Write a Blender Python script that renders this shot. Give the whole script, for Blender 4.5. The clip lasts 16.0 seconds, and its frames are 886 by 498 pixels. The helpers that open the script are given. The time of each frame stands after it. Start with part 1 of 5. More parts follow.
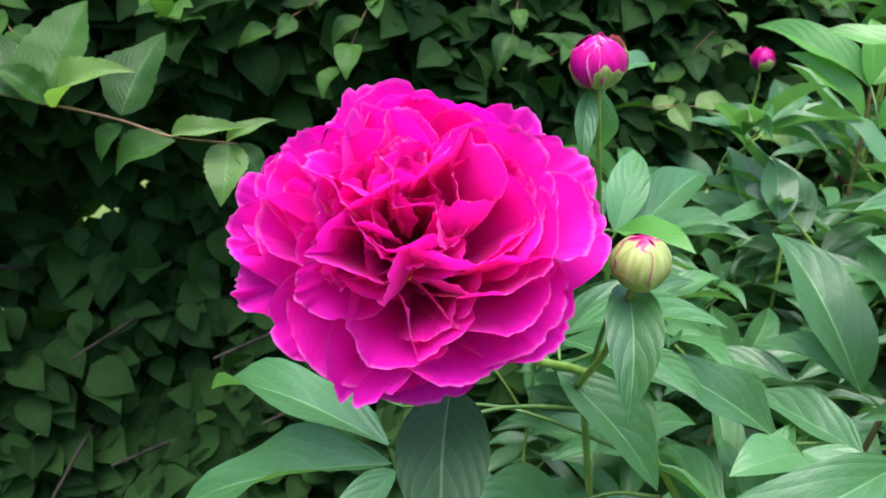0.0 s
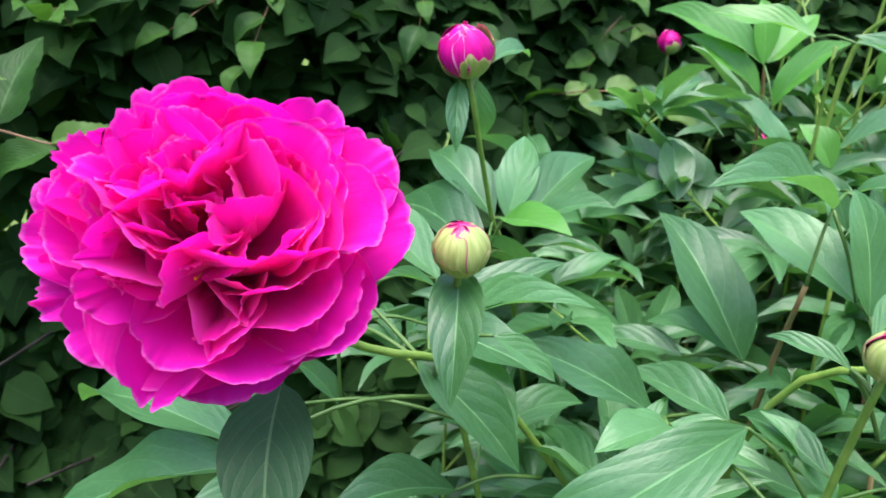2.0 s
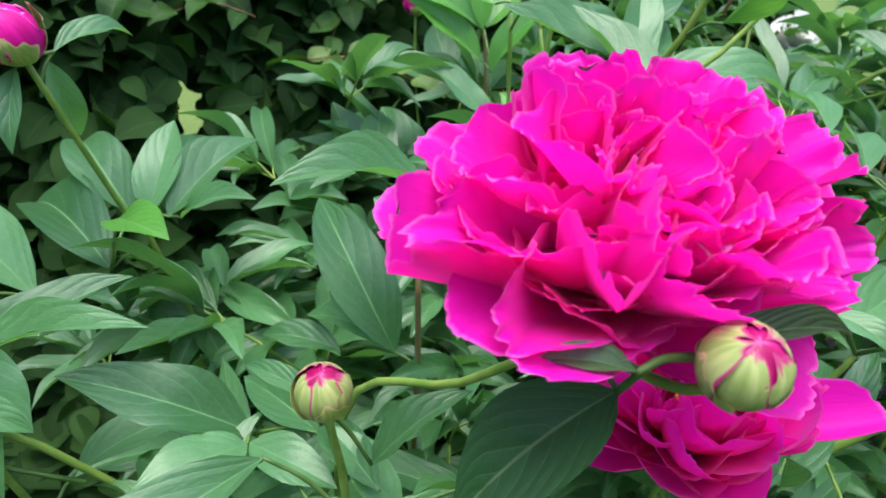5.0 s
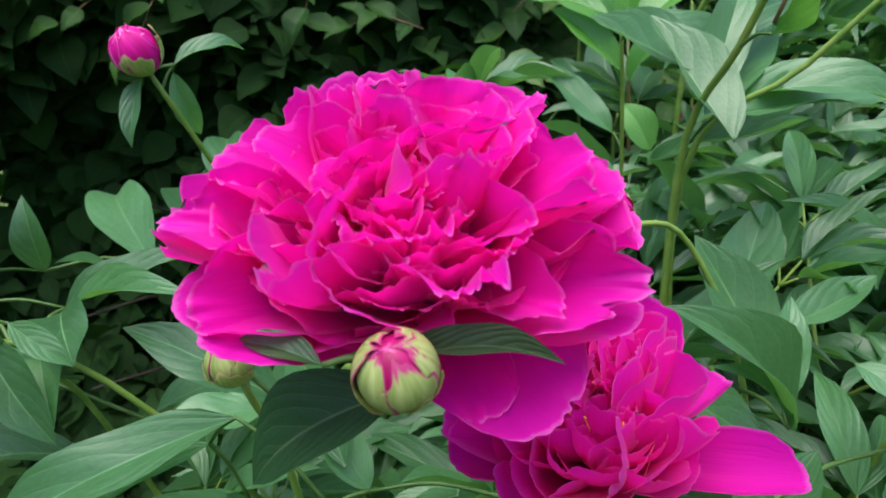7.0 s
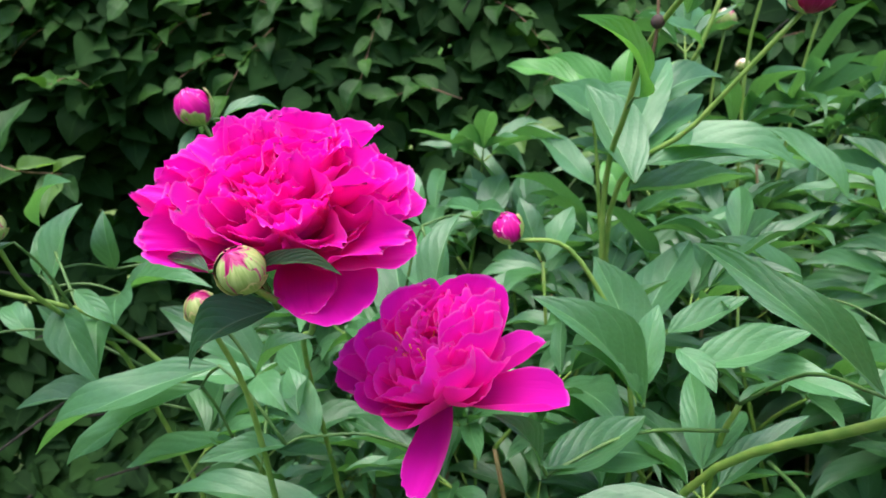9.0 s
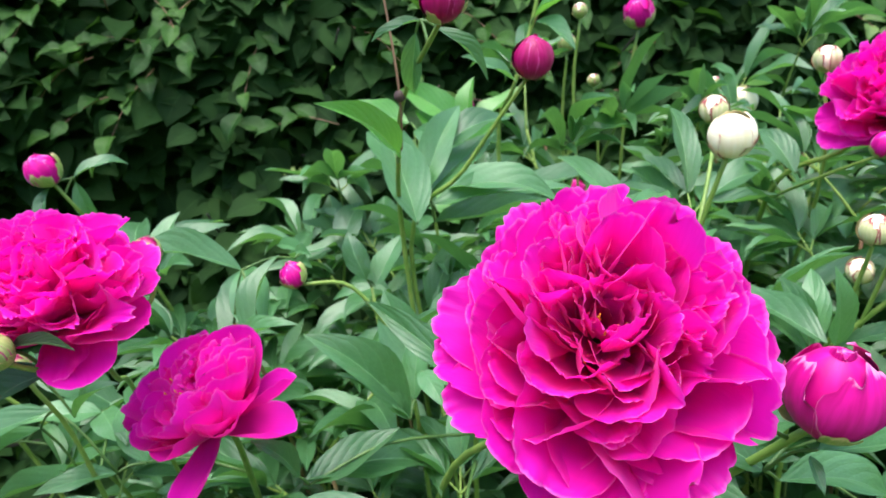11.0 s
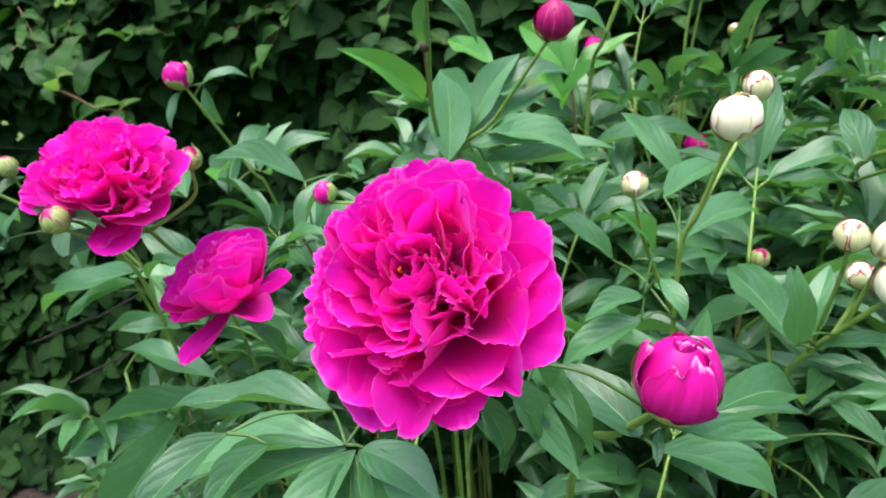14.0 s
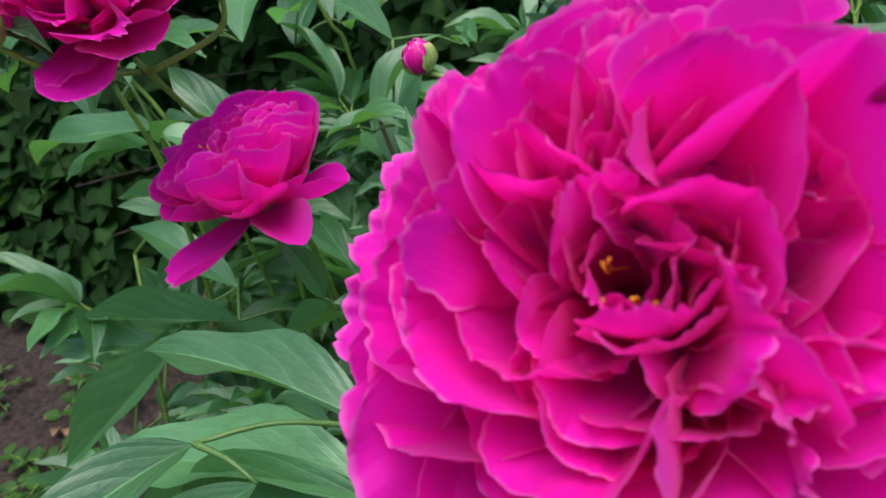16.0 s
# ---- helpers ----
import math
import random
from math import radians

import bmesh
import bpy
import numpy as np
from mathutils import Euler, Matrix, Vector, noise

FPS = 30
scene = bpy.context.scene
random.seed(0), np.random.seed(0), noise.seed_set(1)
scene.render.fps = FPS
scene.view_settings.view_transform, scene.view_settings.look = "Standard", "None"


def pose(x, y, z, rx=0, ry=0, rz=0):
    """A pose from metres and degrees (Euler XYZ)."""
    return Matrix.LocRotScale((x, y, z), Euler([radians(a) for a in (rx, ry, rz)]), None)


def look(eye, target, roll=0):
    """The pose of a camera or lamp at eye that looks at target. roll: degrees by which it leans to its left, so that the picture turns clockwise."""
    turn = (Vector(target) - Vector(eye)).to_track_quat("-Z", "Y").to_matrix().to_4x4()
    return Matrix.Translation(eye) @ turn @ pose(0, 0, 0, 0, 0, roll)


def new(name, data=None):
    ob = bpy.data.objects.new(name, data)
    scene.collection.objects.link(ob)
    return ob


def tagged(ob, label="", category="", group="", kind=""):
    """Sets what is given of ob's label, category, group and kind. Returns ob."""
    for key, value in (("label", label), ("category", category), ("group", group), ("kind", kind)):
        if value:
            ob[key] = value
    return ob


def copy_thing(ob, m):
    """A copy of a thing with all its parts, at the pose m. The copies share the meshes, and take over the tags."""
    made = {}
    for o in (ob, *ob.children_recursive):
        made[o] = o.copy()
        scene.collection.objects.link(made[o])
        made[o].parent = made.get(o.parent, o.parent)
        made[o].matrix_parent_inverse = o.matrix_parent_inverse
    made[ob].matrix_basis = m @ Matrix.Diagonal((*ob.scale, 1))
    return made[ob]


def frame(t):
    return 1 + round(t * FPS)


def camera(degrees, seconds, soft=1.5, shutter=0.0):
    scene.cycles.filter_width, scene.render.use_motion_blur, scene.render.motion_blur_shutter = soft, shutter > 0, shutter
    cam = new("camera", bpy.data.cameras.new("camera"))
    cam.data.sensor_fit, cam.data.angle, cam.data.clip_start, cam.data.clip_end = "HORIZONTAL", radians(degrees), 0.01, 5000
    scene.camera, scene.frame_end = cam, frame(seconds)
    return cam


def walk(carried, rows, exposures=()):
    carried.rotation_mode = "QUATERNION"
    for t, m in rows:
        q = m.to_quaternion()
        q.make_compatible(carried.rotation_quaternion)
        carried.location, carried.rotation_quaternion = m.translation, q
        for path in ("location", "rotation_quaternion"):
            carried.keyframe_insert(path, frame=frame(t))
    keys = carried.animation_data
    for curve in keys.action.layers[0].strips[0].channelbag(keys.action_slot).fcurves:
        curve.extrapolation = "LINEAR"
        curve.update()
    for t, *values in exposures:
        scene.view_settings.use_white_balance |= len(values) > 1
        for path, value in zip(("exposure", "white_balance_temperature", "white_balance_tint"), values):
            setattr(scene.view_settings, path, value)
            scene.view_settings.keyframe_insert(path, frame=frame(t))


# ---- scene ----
cam = camera(64.38, 16.0, 1.6)
cam.data.dof.use_dof, cam.data.dof.focus_distance, cam.data.dof.aperture_fstop = True, 0.33, 19.0
PATH = [
    (0.0, pose(0.0000, 0.0000, 1.0900, 72.00, 0.00, 0.00)),
    (0.5, pose(0.0110, -0.0087, 1.0855, 71.47, 0.60, -0.55)),
    (1.0, pose(0.0192, -0.0115, 1.0869, 71.30, 1.24, -1.39)),
    (1.5, pose(0.0333, -0.0137, 1.0875, 71.29, 1.55, -2.57)),
    (2.0, pose(0.0619, -0.0030, 1.0887, 71.40, 1.85, -4.15)),
    (2.5, pose(0.0942, 0.0063, 1.0896, 71.57, 1.80, -6.08)),
    (3.0, pose(0.1332, 0.0125, 1.0891, 71.45, 1.79, -8.16)),
    (3.5, pose(0.1680, 0.0116, 1.0970, 71.08, 1.51, -10.22)),
    (4.0, pose(0.2084, 0.0115, 1.1032, 70.38, 1.67, -12.12)),
    (4.5, pose(0.2447, 0.0115, 1.1022, 68.84, 1.50, -13.95)),
    (5.0, pose(0.2744, 0.0177, 1.0973, 67.46, 1.88, -14.77)),
    (7.5, pose(0.4554, -0.0412, 1.0951, 70.24, 4.42, 8.99)),
    (8.0, pose(0.4838, -0.0767, 1.0863, 72.98, 4.24, 11.00)),
    (8.5, pose(0.5196, -0.1175, 1.0817, 74.51, 4.30, 12.45)),
    (9.0, pose(0.5649, -0.1445, 1.0850, 75.37, 3.89, 12.97)),
    (9.5, pose(0.6170, -0.1682, 1.1094, 75.23, 4.24, 12.71)),
    (10.0, pose(0.6647, -0.1765, 1.1241, 74.68, 5.05, 11.58)),
    (12.5, pose(0.8521, -0.2230, 1.1640, 73.35, 8.54, 7.83)),
    (13.0, pose(0.8911, -0.2237, 1.1749, 72.20, 7.14, 12.05)),
    (13.5, pose(0.9466, -0.2339, 1.1891, 71.06, 5.09, 19.13)),
    (14.0, pose(0.9528, -0.1992, 1.1655, 69.20, 3.37, 27.09)),
    (14.5, pose(0.9560, -0.1442, 1.1541, 66.96, 1.47, 33.54)),
    (15.0, pose(0.9102, -0.0930, 1.1272, 65.08, -0.08, 36.94)),
    (15.5, pose(0.8413, -0.0419, 1.1053, 62.88, -1.50, 37.11)),
    (16.0, pose(0.7993, -0.0083, 1.0859, 60.68, -2.96, 36.31)),
]
walk(cam, PATH, [(0.0, 1.85), (3.0, 1.99), (4.0, 1.94), (5.0, 1.59), (7.5, 1.19), (8.5, 1.46), (9.5, 1.76), (13.0, 1.69), (14.5, 1.63), (16.0, 1.04)])

# ---- sky and light: bright overcast day ----
world = bpy.data.worlds.new("overcast_sky")
scene.world = world
world.use_nodes = True
wn, wl = world.node_tree.nodes, world.node_tree.links
sky = wn.new("ShaderNodeTexSky")
sky.sky_type, sky.sun_disc = "NISHITA", False
sky.sun_elevation, sky.sun_rotation = radians(76), radians(180)
sky.air_density, sky.dust_density, sky.ozone_density = 1.0, 2.0, 1.5
wl.new(sky.outputs[0], wn["Background"].inputs[0])
wn["Background"].inputs[1].default_value = 0.15
sun_data = bpy.data.lights.new("sun", "SUN")
sun_data.energy, sun_data.angle, sun_data.color = 1.75, radians(52), (1.0, 0.97, 0.92)
sun = new("sun", sun_data)
sun.matrix_world = look((0.0, -0.75, 3.0), (0, 0, 0))


# ---- materials ----
def material(name, rough=0.5, spec=0.5):
    mat = bpy.data.materials.new(name)
    mat.use_nodes = True
    nt = mat.node_tree
    b = nt.nodes["Principled BSDF"]
    b.inputs["Roughness"].default_value = rough
    b.inputs["Specular IOR Level"].default_value = spec
    return mat, nt, b


def node(nt, kind, **values):
    n = nt.nodes.new(kind)
    for key, value in values.items():
        if key in n.inputs:
            n.inputs[key].default_value = value
    return n


def math_node(nt, op, a, b=None):
    n = nt.nodes.new("ShaderNodeMath")
    n.operation = op
    for i, v in enumerate((a, b)):
        if v is None:
            continue
        if isinstance(v, (int, float)):
            n.inputs[i].default_value = v
        else:
            nt.links.new(v, n.inputs[i])
    return n.outputs[0]


def mix(nt, fac, a, b, blend="MIX"):
    n = nt.nodes.new("ShaderNodeMix")
    n.data_type, n.blend_type = "RGBA", blend
    for sock, v in ((n.inputs[0], fac), (n.inputs[6], a), (n.inputs[7], b)):
        if isinstance(v, (int, float)):
            sock.default_value = v
        elif isinstance(v, tuple):
            sock.default_value = (*v, 1)
        else:
            nt.links.new(v, sock)
    return n.outputs[2]


def ramp(nt, fac, stops):
    n = nt.nodes.new("ShaderNodeValToRGB")
    while len(n.color_ramp.elements) < len(stops):
        n.color_ramp.elements.new(0.5)
    for e, (p, c) in zip(n.color_ramp.elements, stops):
        e.position, e.color = p, (*c, 1)
    nt.links.new(fac, n.inputs[0])
    return n.outputs[0]


def noise_fac(nt, scale, detail=3.0, vector=None):
    n = node(nt, "ShaderNodeTexNoise", Scale=scale, Detail=detail)
    if vector is None:
        vector = nt.nodes.new("ShaderNodeTexCoord").outputs["Object"]
    nt.links.new(vector, n.inputs["Vector"])
    return n.outputs[0]


def bump(nt, b, height, strength, distance):
    n = node(nt, "ShaderNodeBump", Strength=strength, Distance=distance)
    nt.links.new(height, n.inputs["Height"])
    nt.links.new(n.outputs[0], b.inputs["Normal"])
    return n.outputs[0]


def thin(nt, b, colour, share, normal=None):
    """Lets some of the light through a thin leaf or petal."""
    t = nt.nodes.new("ShaderNodeBsdfTranslucent")
    if isinstance(colour, tuple):
        t.inputs[0].default_value = (*colour, 1)
    else:
        nt.links.new(colour, t.inputs[0])
    if normal is not None:
        nt.links.new(normal, t.inputs["Normal"])
    m = node(nt, "ShaderNodeMixShader", Fac=share)
    nt.links.new(b.outputs[0], m.inputs[1])
    nt.links.new(t.outputs[0], m.inputs[2])
    nt.links.new(m.outputs[0], nt.nodes["Material Output"].inputs[0])


def leaf_material(name, dark, light, through_colour, rough, veins, vein_colour, island=False, share=0.25, spec=0.6):
    mat, nt, b = material(name, rough, spec)
    uv = nt.nodes.new("ShaderNodeUVMap").outputs[0]
    sep = nt.nodes.new("ShaderNodeSeparateXYZ")
    nt.links.new(uv, sep.inputs[0])
    side = math_node(nt, "ABSOLUTE", math_node(nt, "SUBTRACT", sep.outputs[0], 0.5))
    rib = math_node(nt, "LESS_THAN", side, 0.018)
    # side veins leave the midrib aslant and bow towards the point
    bow = math_node(nt, "ADD", math_node(nt, "MULTIPLY", side, 0.5), math_node(nt, "MULTIPLY", math_node(nt, "MULTIPLY", side, side), 0.9))
    stray = math_node(nt, "MULTIPLY", math_node(nt, "SUBTRACT", noise_fac(nt, 3.0, 1.0), 0.5), 0.12)
    t = math_node(nt, "MULTIPLY", math_node(nt, "ADD", math_node(nt, "SUBTRACT", sep.outputs[1], bow), stray), veins)
    tri = math_node(nt, "ABSOLUTE", math_node(nt, "SUBTRACT", math_node(nt, "FRACT", t), 0.5))
    line = math_node(nt, "LESS_THAN", tri, 0.035)
    vein = math_node(nt, "MAXIMUM", rib, math_node(nt, "MULTIPLY", line, 0.38))
    if island:
        rnd = nt.nodes.new("ShaderNodeNewGeometry").outputs["Random Per Island"]
    else:
        rnd = nt.nodes.new("ShaderNodeObjectInfo").outputs["Random"]
    patch = noise_fac(nt, 30.0, 4.0)
    tone = math_node(nt, "ADD", math_node(nt, "MULTIPLY", rnd, 0.75), math_node(nt, "MULTIPLY", math_node(nt, "SUBTRACT", patch, 0.5), 0.7))
    base = ramp(nt, tone, ((0.0, dark), (0.85, light)))
    col = mix(nt, vein, base, vein_colour)
    nt.links.new(col, b.inputs["Base Color"])
    height = math_node(nt, "ADD", math_node(nt, "MULTIPLY", math_node(nt, "POWER", math_node(nt, "MULTIPLY", tri, 2.0), 0.6), 0.24), math_node(nt, "MULTIPLY", rib, -0.7))
    height = math_node(nt, "ADD", height, math_node(nt, "MULTIPLY", patch, 0.25))
    nrm = bump(nt, b, height, 0.4, 0.003)
    thin(nt, b, through_colour, share, nrm)
    return mat


PEONY_LEAF = leaf_material("peony_leaf", (0.028, 0.098, 0.032), (0.092, 0.245, 0.090), (0.19, 0.50, 0.08), 0.43, 5.0, (0.12, 0.27, 0.11), spec=0.75)
PEONY_MASS = leaf_material("peony_leaf_mass", (0.028, 0.098, 0.032), (0.092, 0.245, 0.090), (0.19, 0.50, 0.08), 0.43, 5.0, (0.12, 0.27, 0.11), island=True, spec=0.75)
YOUNG_LEAF = leaf_material("young_peony_leaf", (0.060, 0.24, 0.028), (0.11, 0.32, 0.05), (0.18, 0.48, 0.05), 0.45, 7.0, (0.14, 0.34, 0.09), share=0.35, spec=0.9)
# peony leaf with the shade beneath a bloom put into its colour
SHADED_LEAF = leaf_material("shaded_peony_leaf", (0.032, 0.052, 0.024), (0.020, 0.090, 0.026), (0.09, 0.15, 0.05), 0.5, 7.0, (0.10, 0.17, 0.07), share=0.2, spec=0.3)
# massed hedge leaves: the hedge's deep shade is put into this darker colour
HEDGE_SHADED = leaf_material("hedge_leaf_shaded", (0.007, 0.023, 0.006), (0.030, 0.078, 0.018), (0.05, 0.16, 0.015), 0.7, 13.0, (0.03, 0.08, 0.02), island=True, spec=0.1)
# the same leaf at its lighter tone, for the sprays on the face
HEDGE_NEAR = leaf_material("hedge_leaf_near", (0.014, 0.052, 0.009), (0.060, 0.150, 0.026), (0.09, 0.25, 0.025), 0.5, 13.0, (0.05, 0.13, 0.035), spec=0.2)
HEDGE_YOUNG = leaf_material("hedge_young_leaf", (0.08, 0.18, 0.03), (0.16, 0.28, 0.06), (0.20, 0.40, 0.05), 0.5, 13.0, (0.15, 0.28, 0.08), share=0.4)


def petal_material(name, base, edge, heart, through_colour, share=0.4):
    mat, nt, b = material(name, 0.5, 0.22)
    b.inputs["Sheen Weight"].default_value, b.inputs["Sheen Roughness"].default_value = 0.12, 0.4
    uv = nt.nodes.new("ShaderNodeUVMap").outputs[0]
    sep = nt.nodes.new("ShaderNodeSeparateXYZ")
    nt.links.new(uv, sep.inputs[0])
    u, v = sep.outputs[0], sep.outputs[1]
    side = math_node(nt, "MULTIPLY", math_node(nt, "ABSOLUTE", math_node(nt, "SUBTRACT", u, 0.5)), 2.0)
    rim = math_node(nt, "MAXIMUM", v, math_node(nt, "MULTIPLY", side, math_node(nt, "GREATER_THAN", v, 0.45)))
    scale = nt.nodes.new("ShaderNodeCombineXYZ")
    nt.links.new(math_node(nt, "MULTIPLY", u, 26.0), scale.inputs[0])
    nt.links.new(math_node(nt, "MULTIPLY", v, 2.2), scale.inputs[1])
    streak = noise_fac(nt, 1.0, 3.0, scale.outputs[0])
    rnd = nt.nodes.new("ShaderNodeObjectInfo").outputs["Random"]
    rim = math_node(nt, "ADD", rim, math_node(nt, "MULTIPLY", math_node(nt, "SUBTRACT", streak, 0.5), 0.05))
    col = ramp(nt, v, ((0.10, heart), (0.70, base)))
    rim_fac = ramp(nt, rim, ((0.965, (0, 0, 0)), (0.995, (0.75, 0.75, 0.75))))
    col = mix(nt, rim_fac, col, edge)
    tint = mix(nt, math_node(nt, "MULTIPLY", rnd, 0.03), col, edge)
    col = mix(nt, math_node(nt, "MULTIPLY", streak, 0.3), tint, heart)
    nt.links.new(col, b.inputs["Base Color"])
    nrm = bump(nt, b, streak, 0.25, 0.0012)
    thin(nt, b, through_colour, share, nrm)
    return mat


PETAL = petal_material("magenta_petal", (0.85, 0.006, 0.55), (0.93, 0.22, 0.76), (0.74, 0.001, 0.19), (0.97, 0.005, 0.47), 0.5)
PETAL_WHITE = petal_material("white_petal", (0.90, 0.90, 0.87), (0.90, 0.90, 0.88), (0.90, 0.88, 0.80), (0.94, 0.94, 0.91), 0.4)


def plain(name, a, b_colour, scale, rough=0.55, bump_to=0.15):
    mat, nt, b = material(name, rough, 0.4)
    f = noise_fac(nt, scale, 5.0)
    nt.links.new(ramp(nt, f, ((0.35, a), (0.65, b_colour))), b.inputs["Base Color"])
    bump(nt, b, f, bump_to, 0.002)
    return mat


def shell_material(name, skin, shade, edge, start, rough=0.4, spec=0.3):
    """Skin of a bud's petal or sepal: two tones in streaks from foot to tip, and a coloured margin."""
    mat, nt, b = material(name, rough, spec)
    uv = nt.nodes.new("ShaderNodeUVMap").outputs[0]
    sep = nt.nodes.new("ShaderNodeSeparateXYZ")
    nt.links.new(uv, sep.inputs[0])
    comb = nt.nodes.new("ShaderNodeCombineXYZ")
    nt.links.new(math_node(nt, "MULTIPLY", sep.outputs[0], 9.0), comb.inputs[0])
    nt.links.new(math_node(nt, "MULTIPLY", sep.outputs[1], 2.0), comb.inputs[1])
    nt.links.new(math_node(nt, "MULTIPLY", nt.nodes.new("ShaderNodeObjectInfo").outputs["Random"], 30.0), comb.inputs[2])
    f = noise_fac(nt, 1.0, 3.0, comb.outputs[0])
    col = ramp(nt, f, ((0.35, skin), (0.65, shade)))
    side = math_node(nt, "MULTIPLY", math_node(nt, "ABSOLUTE", math_node(nt, "SUBTRACT", sep.outputs[0], 0.5)), 2.0)
    rim = math_node(nt, "MAXIMUM", sep.outputs[1], side)
    rim = math_node(nt, "ADD", rim, math_node(nt, "MULTIPLY", math_node(nt, "SUBTRACT", f, 0.5), 0.25))
    grey = ramp(nt, rim, ((start, (0, 0, 0)), (min(1.0, start + 0.06), (1, 1, 1))))
    nt.links.new(mix(nt, grey, col, edge), b.inputs["Base Color"])
    bump(nt, b, f, 0.15, 0.001)
    return mat


STEM = plain("green_stem", (0.13, 0.24, 0.04), (0.22, 0.32, 0.065), 60.0, 0.45)
STALK = plain("leaf_stalk", (0.05, 0.12, 0.025), (0.09, 0.17, 0.04), 60.0, 0.5)
STEM_RED = plain("reddish_stem", (0.17, 0.16, 0.06), (0.24, 0.13, 0.07), 40.0, 0.45)
SEPAL = plain("pale_green_sepal", (0.22, 0.34, 0.08), (0.34, 0.42, 0.13), 50.0, 0.4)
BUD_SKIN = shell_material("pale_green_bud_skin", (0.20, 0.27, 0.07), (0.36, 0.40, 0.15), (0.36, 0.03, 0.13), 0.88)
BUD_SEPAL = shell_material("bud_sepal", (0.20, 0.30, 0.06), (0.36, 0.40, 0.13), (0.60, 0.48, 0.24), 0.90)
BUD_OPEN = shell_material("magenta_bud_petal", (0.46, 0.002, 0.17), (0.62, 0.005, 0.26), (0.82, 0.26, 0.55), 0.95, 0.45, 0.2)
BUD_DEEP = shell_material("deep_magenta_bud_petal", (0.24, 0.001, 0.06), (0.36, 0.003, 0.11), (0.55, 0.07, 0.26), 0.95, 0.42, 0.25)
BUD_CREAM = shell_material("cream_bud_petal", (0.90, 0.84, 0.62), (0.86, 0.77, 0.50), (0.50, 0.20, 0.18), 0.975)
BUD_RIM = shell_material("red_edged_bud_sepal", (0.50, 0.52, 0.24), (0.66, 0.60, 0.36), (0.33, 0.07, 0.08), 0.87)
BARK = plain("hedge_bark", (0.020, 0.017, 0.013), (0.045, 0.037, 0.03), 30.0, 0.9, 0.5)
TWIG = plain("brown_twig", (0.16, 0.09, 0.05), (0.24, 0.14, 0.08), 60.0, 0.7)
ANTHER = plain("orange_stamen", (0.75, 0.28, 0.02), (0.85, 0.42, 0.04), 200.0, 0.6)
CASE = plain("dark_withered_knot", (0.03, 0.02, 0.018), (0.08, 0.05, 0.04), 120.0, 0.8)


def soil_material():
    mat, nt, b = material("garden_soil", 0.95, 0.2)
    p = nt.nodes.new("ShaderNodeTexCoord").outputs["Object"]
    big, small = noise_fac(nt, 3.0, 4.0, p), noise_fac(nt, 70.0, 6.0, p)
    earth = ramp(nt, small, ((0.3, (0.016, 0.011, 0.010)), (0.7, (0.055, 0.040, 0.034))))
    lawn = ramp(nt, small, ((0.3, (0.055, 0.10, 0.02)), (0.7, (0.16, 0.22, 0.06))))
    sep = nt.nodes.new("ShaderNodeSeparateXYZ")
    nt.links.new(p, sep.inputs[0])
    # the lawn begins behind the hedge and in front of the bed
    d = math_node(nt, "SUBTRACT", sep.outputs[1], math_node(nt, "MULTIPLY", sep.outputs[0], 0.384))
    edge = math_node(nt, "ABSOLUTE", math_node(nt, "SUBTRACT", d, 0.35))
    edge = math_node(nt, "ADD", edge, math_node(nt, "MULTIPLY", math_node(nt, "SUBTRACT", big, 0.5), 0.25))
    grass = ramp(nt, edge, ((0.92, (0, 0, 0)), (1.0, (1, 1, 1))))
    nt.links.new(mix(nt, grass, earth, lawn), b.inputs["Base Color"])
    bump(nt, b, small, 0.7, 0.02)
    return mat


SOIL = soil_material()


# ---- mesh builders ----
def smooth(me):
    me.polygons.foreach_set("use_smooth", [True] * len(me.polygons))
    me.update()
    return me


def sheet_mesh(name, point, nu, nv, mat):
    """A curved sheet: point(u, v) for u and v from 0 to 1, with its UV map."""
    verts = [point(i / nu, j / nv) for j in range(nv + 1) for i in range(nu + 1)]
    faces = [(j * (nu + 1) + i, j * (nu + 1) + i + 1, (j + 1) * (nu + 1) + i + 1, (j + 1) * (nu + 1) + i) for j in range(nv) for i in range(nu)]
    me = bpy.data.meshes.new(name)
    me.from_pydata(verts, [], faces)
    layer = me.uv_layers.new(name="UVMap")
    where = [(i / nu, j / nv) for j in range(nv + 1) for i in range(nu + 1)]
    for loop in me.loops:
        layer.data[loop.index].uv = where[loop.vertex_index]
    me.materials.append(mat)
    return smooth(me)


def leaf_point(width_at, arch, fold, wave, twist, phase):
    """A leaf blade of unit length: arched, keeled, wavy at its margins, bent a little to one side and turned down at its point."""
    side = 0.07 * math.sin(2.3 * phase + 1)

    def point(u, v):
        s = 2 * u - 1
        w = width_at(v)
        x = 0.5 * s * w + side * 4 * v * (1 - v)
        z = arch * 4 * v * (1 - v) * (0.8 + 0.4 * v) + 0.55 * w * (fold * abs(s) + wave * math.sin(9 * v + phase) * abs(s) ** 1.5 + twist * s * (v - 0.3))
        z += 0.012 * math.sin(22 * v - 5 * abs(s)) * abs(s) * (1 - abs(s)) * 4 * w
        return (x, v, z)
    return point


def lance(v):
    """Outline of a peony leaflet: narrow foot, widest before the middle, long point."""
    return max(0.015, 2.95 * (v ** 0.78) * ((1 - v) ** 1.0))


def oval(v):
    """Outline of a hedge leaf: broad and rounded at its foot, drawn out to a point."""
    return max(0.02, 1.08 * math.sin(math.pi * min(1.0, v) ** 0.72) ** 0.8 * (1 - 0.25 * v ** 3)) if 0 < v < 1 else 0.02


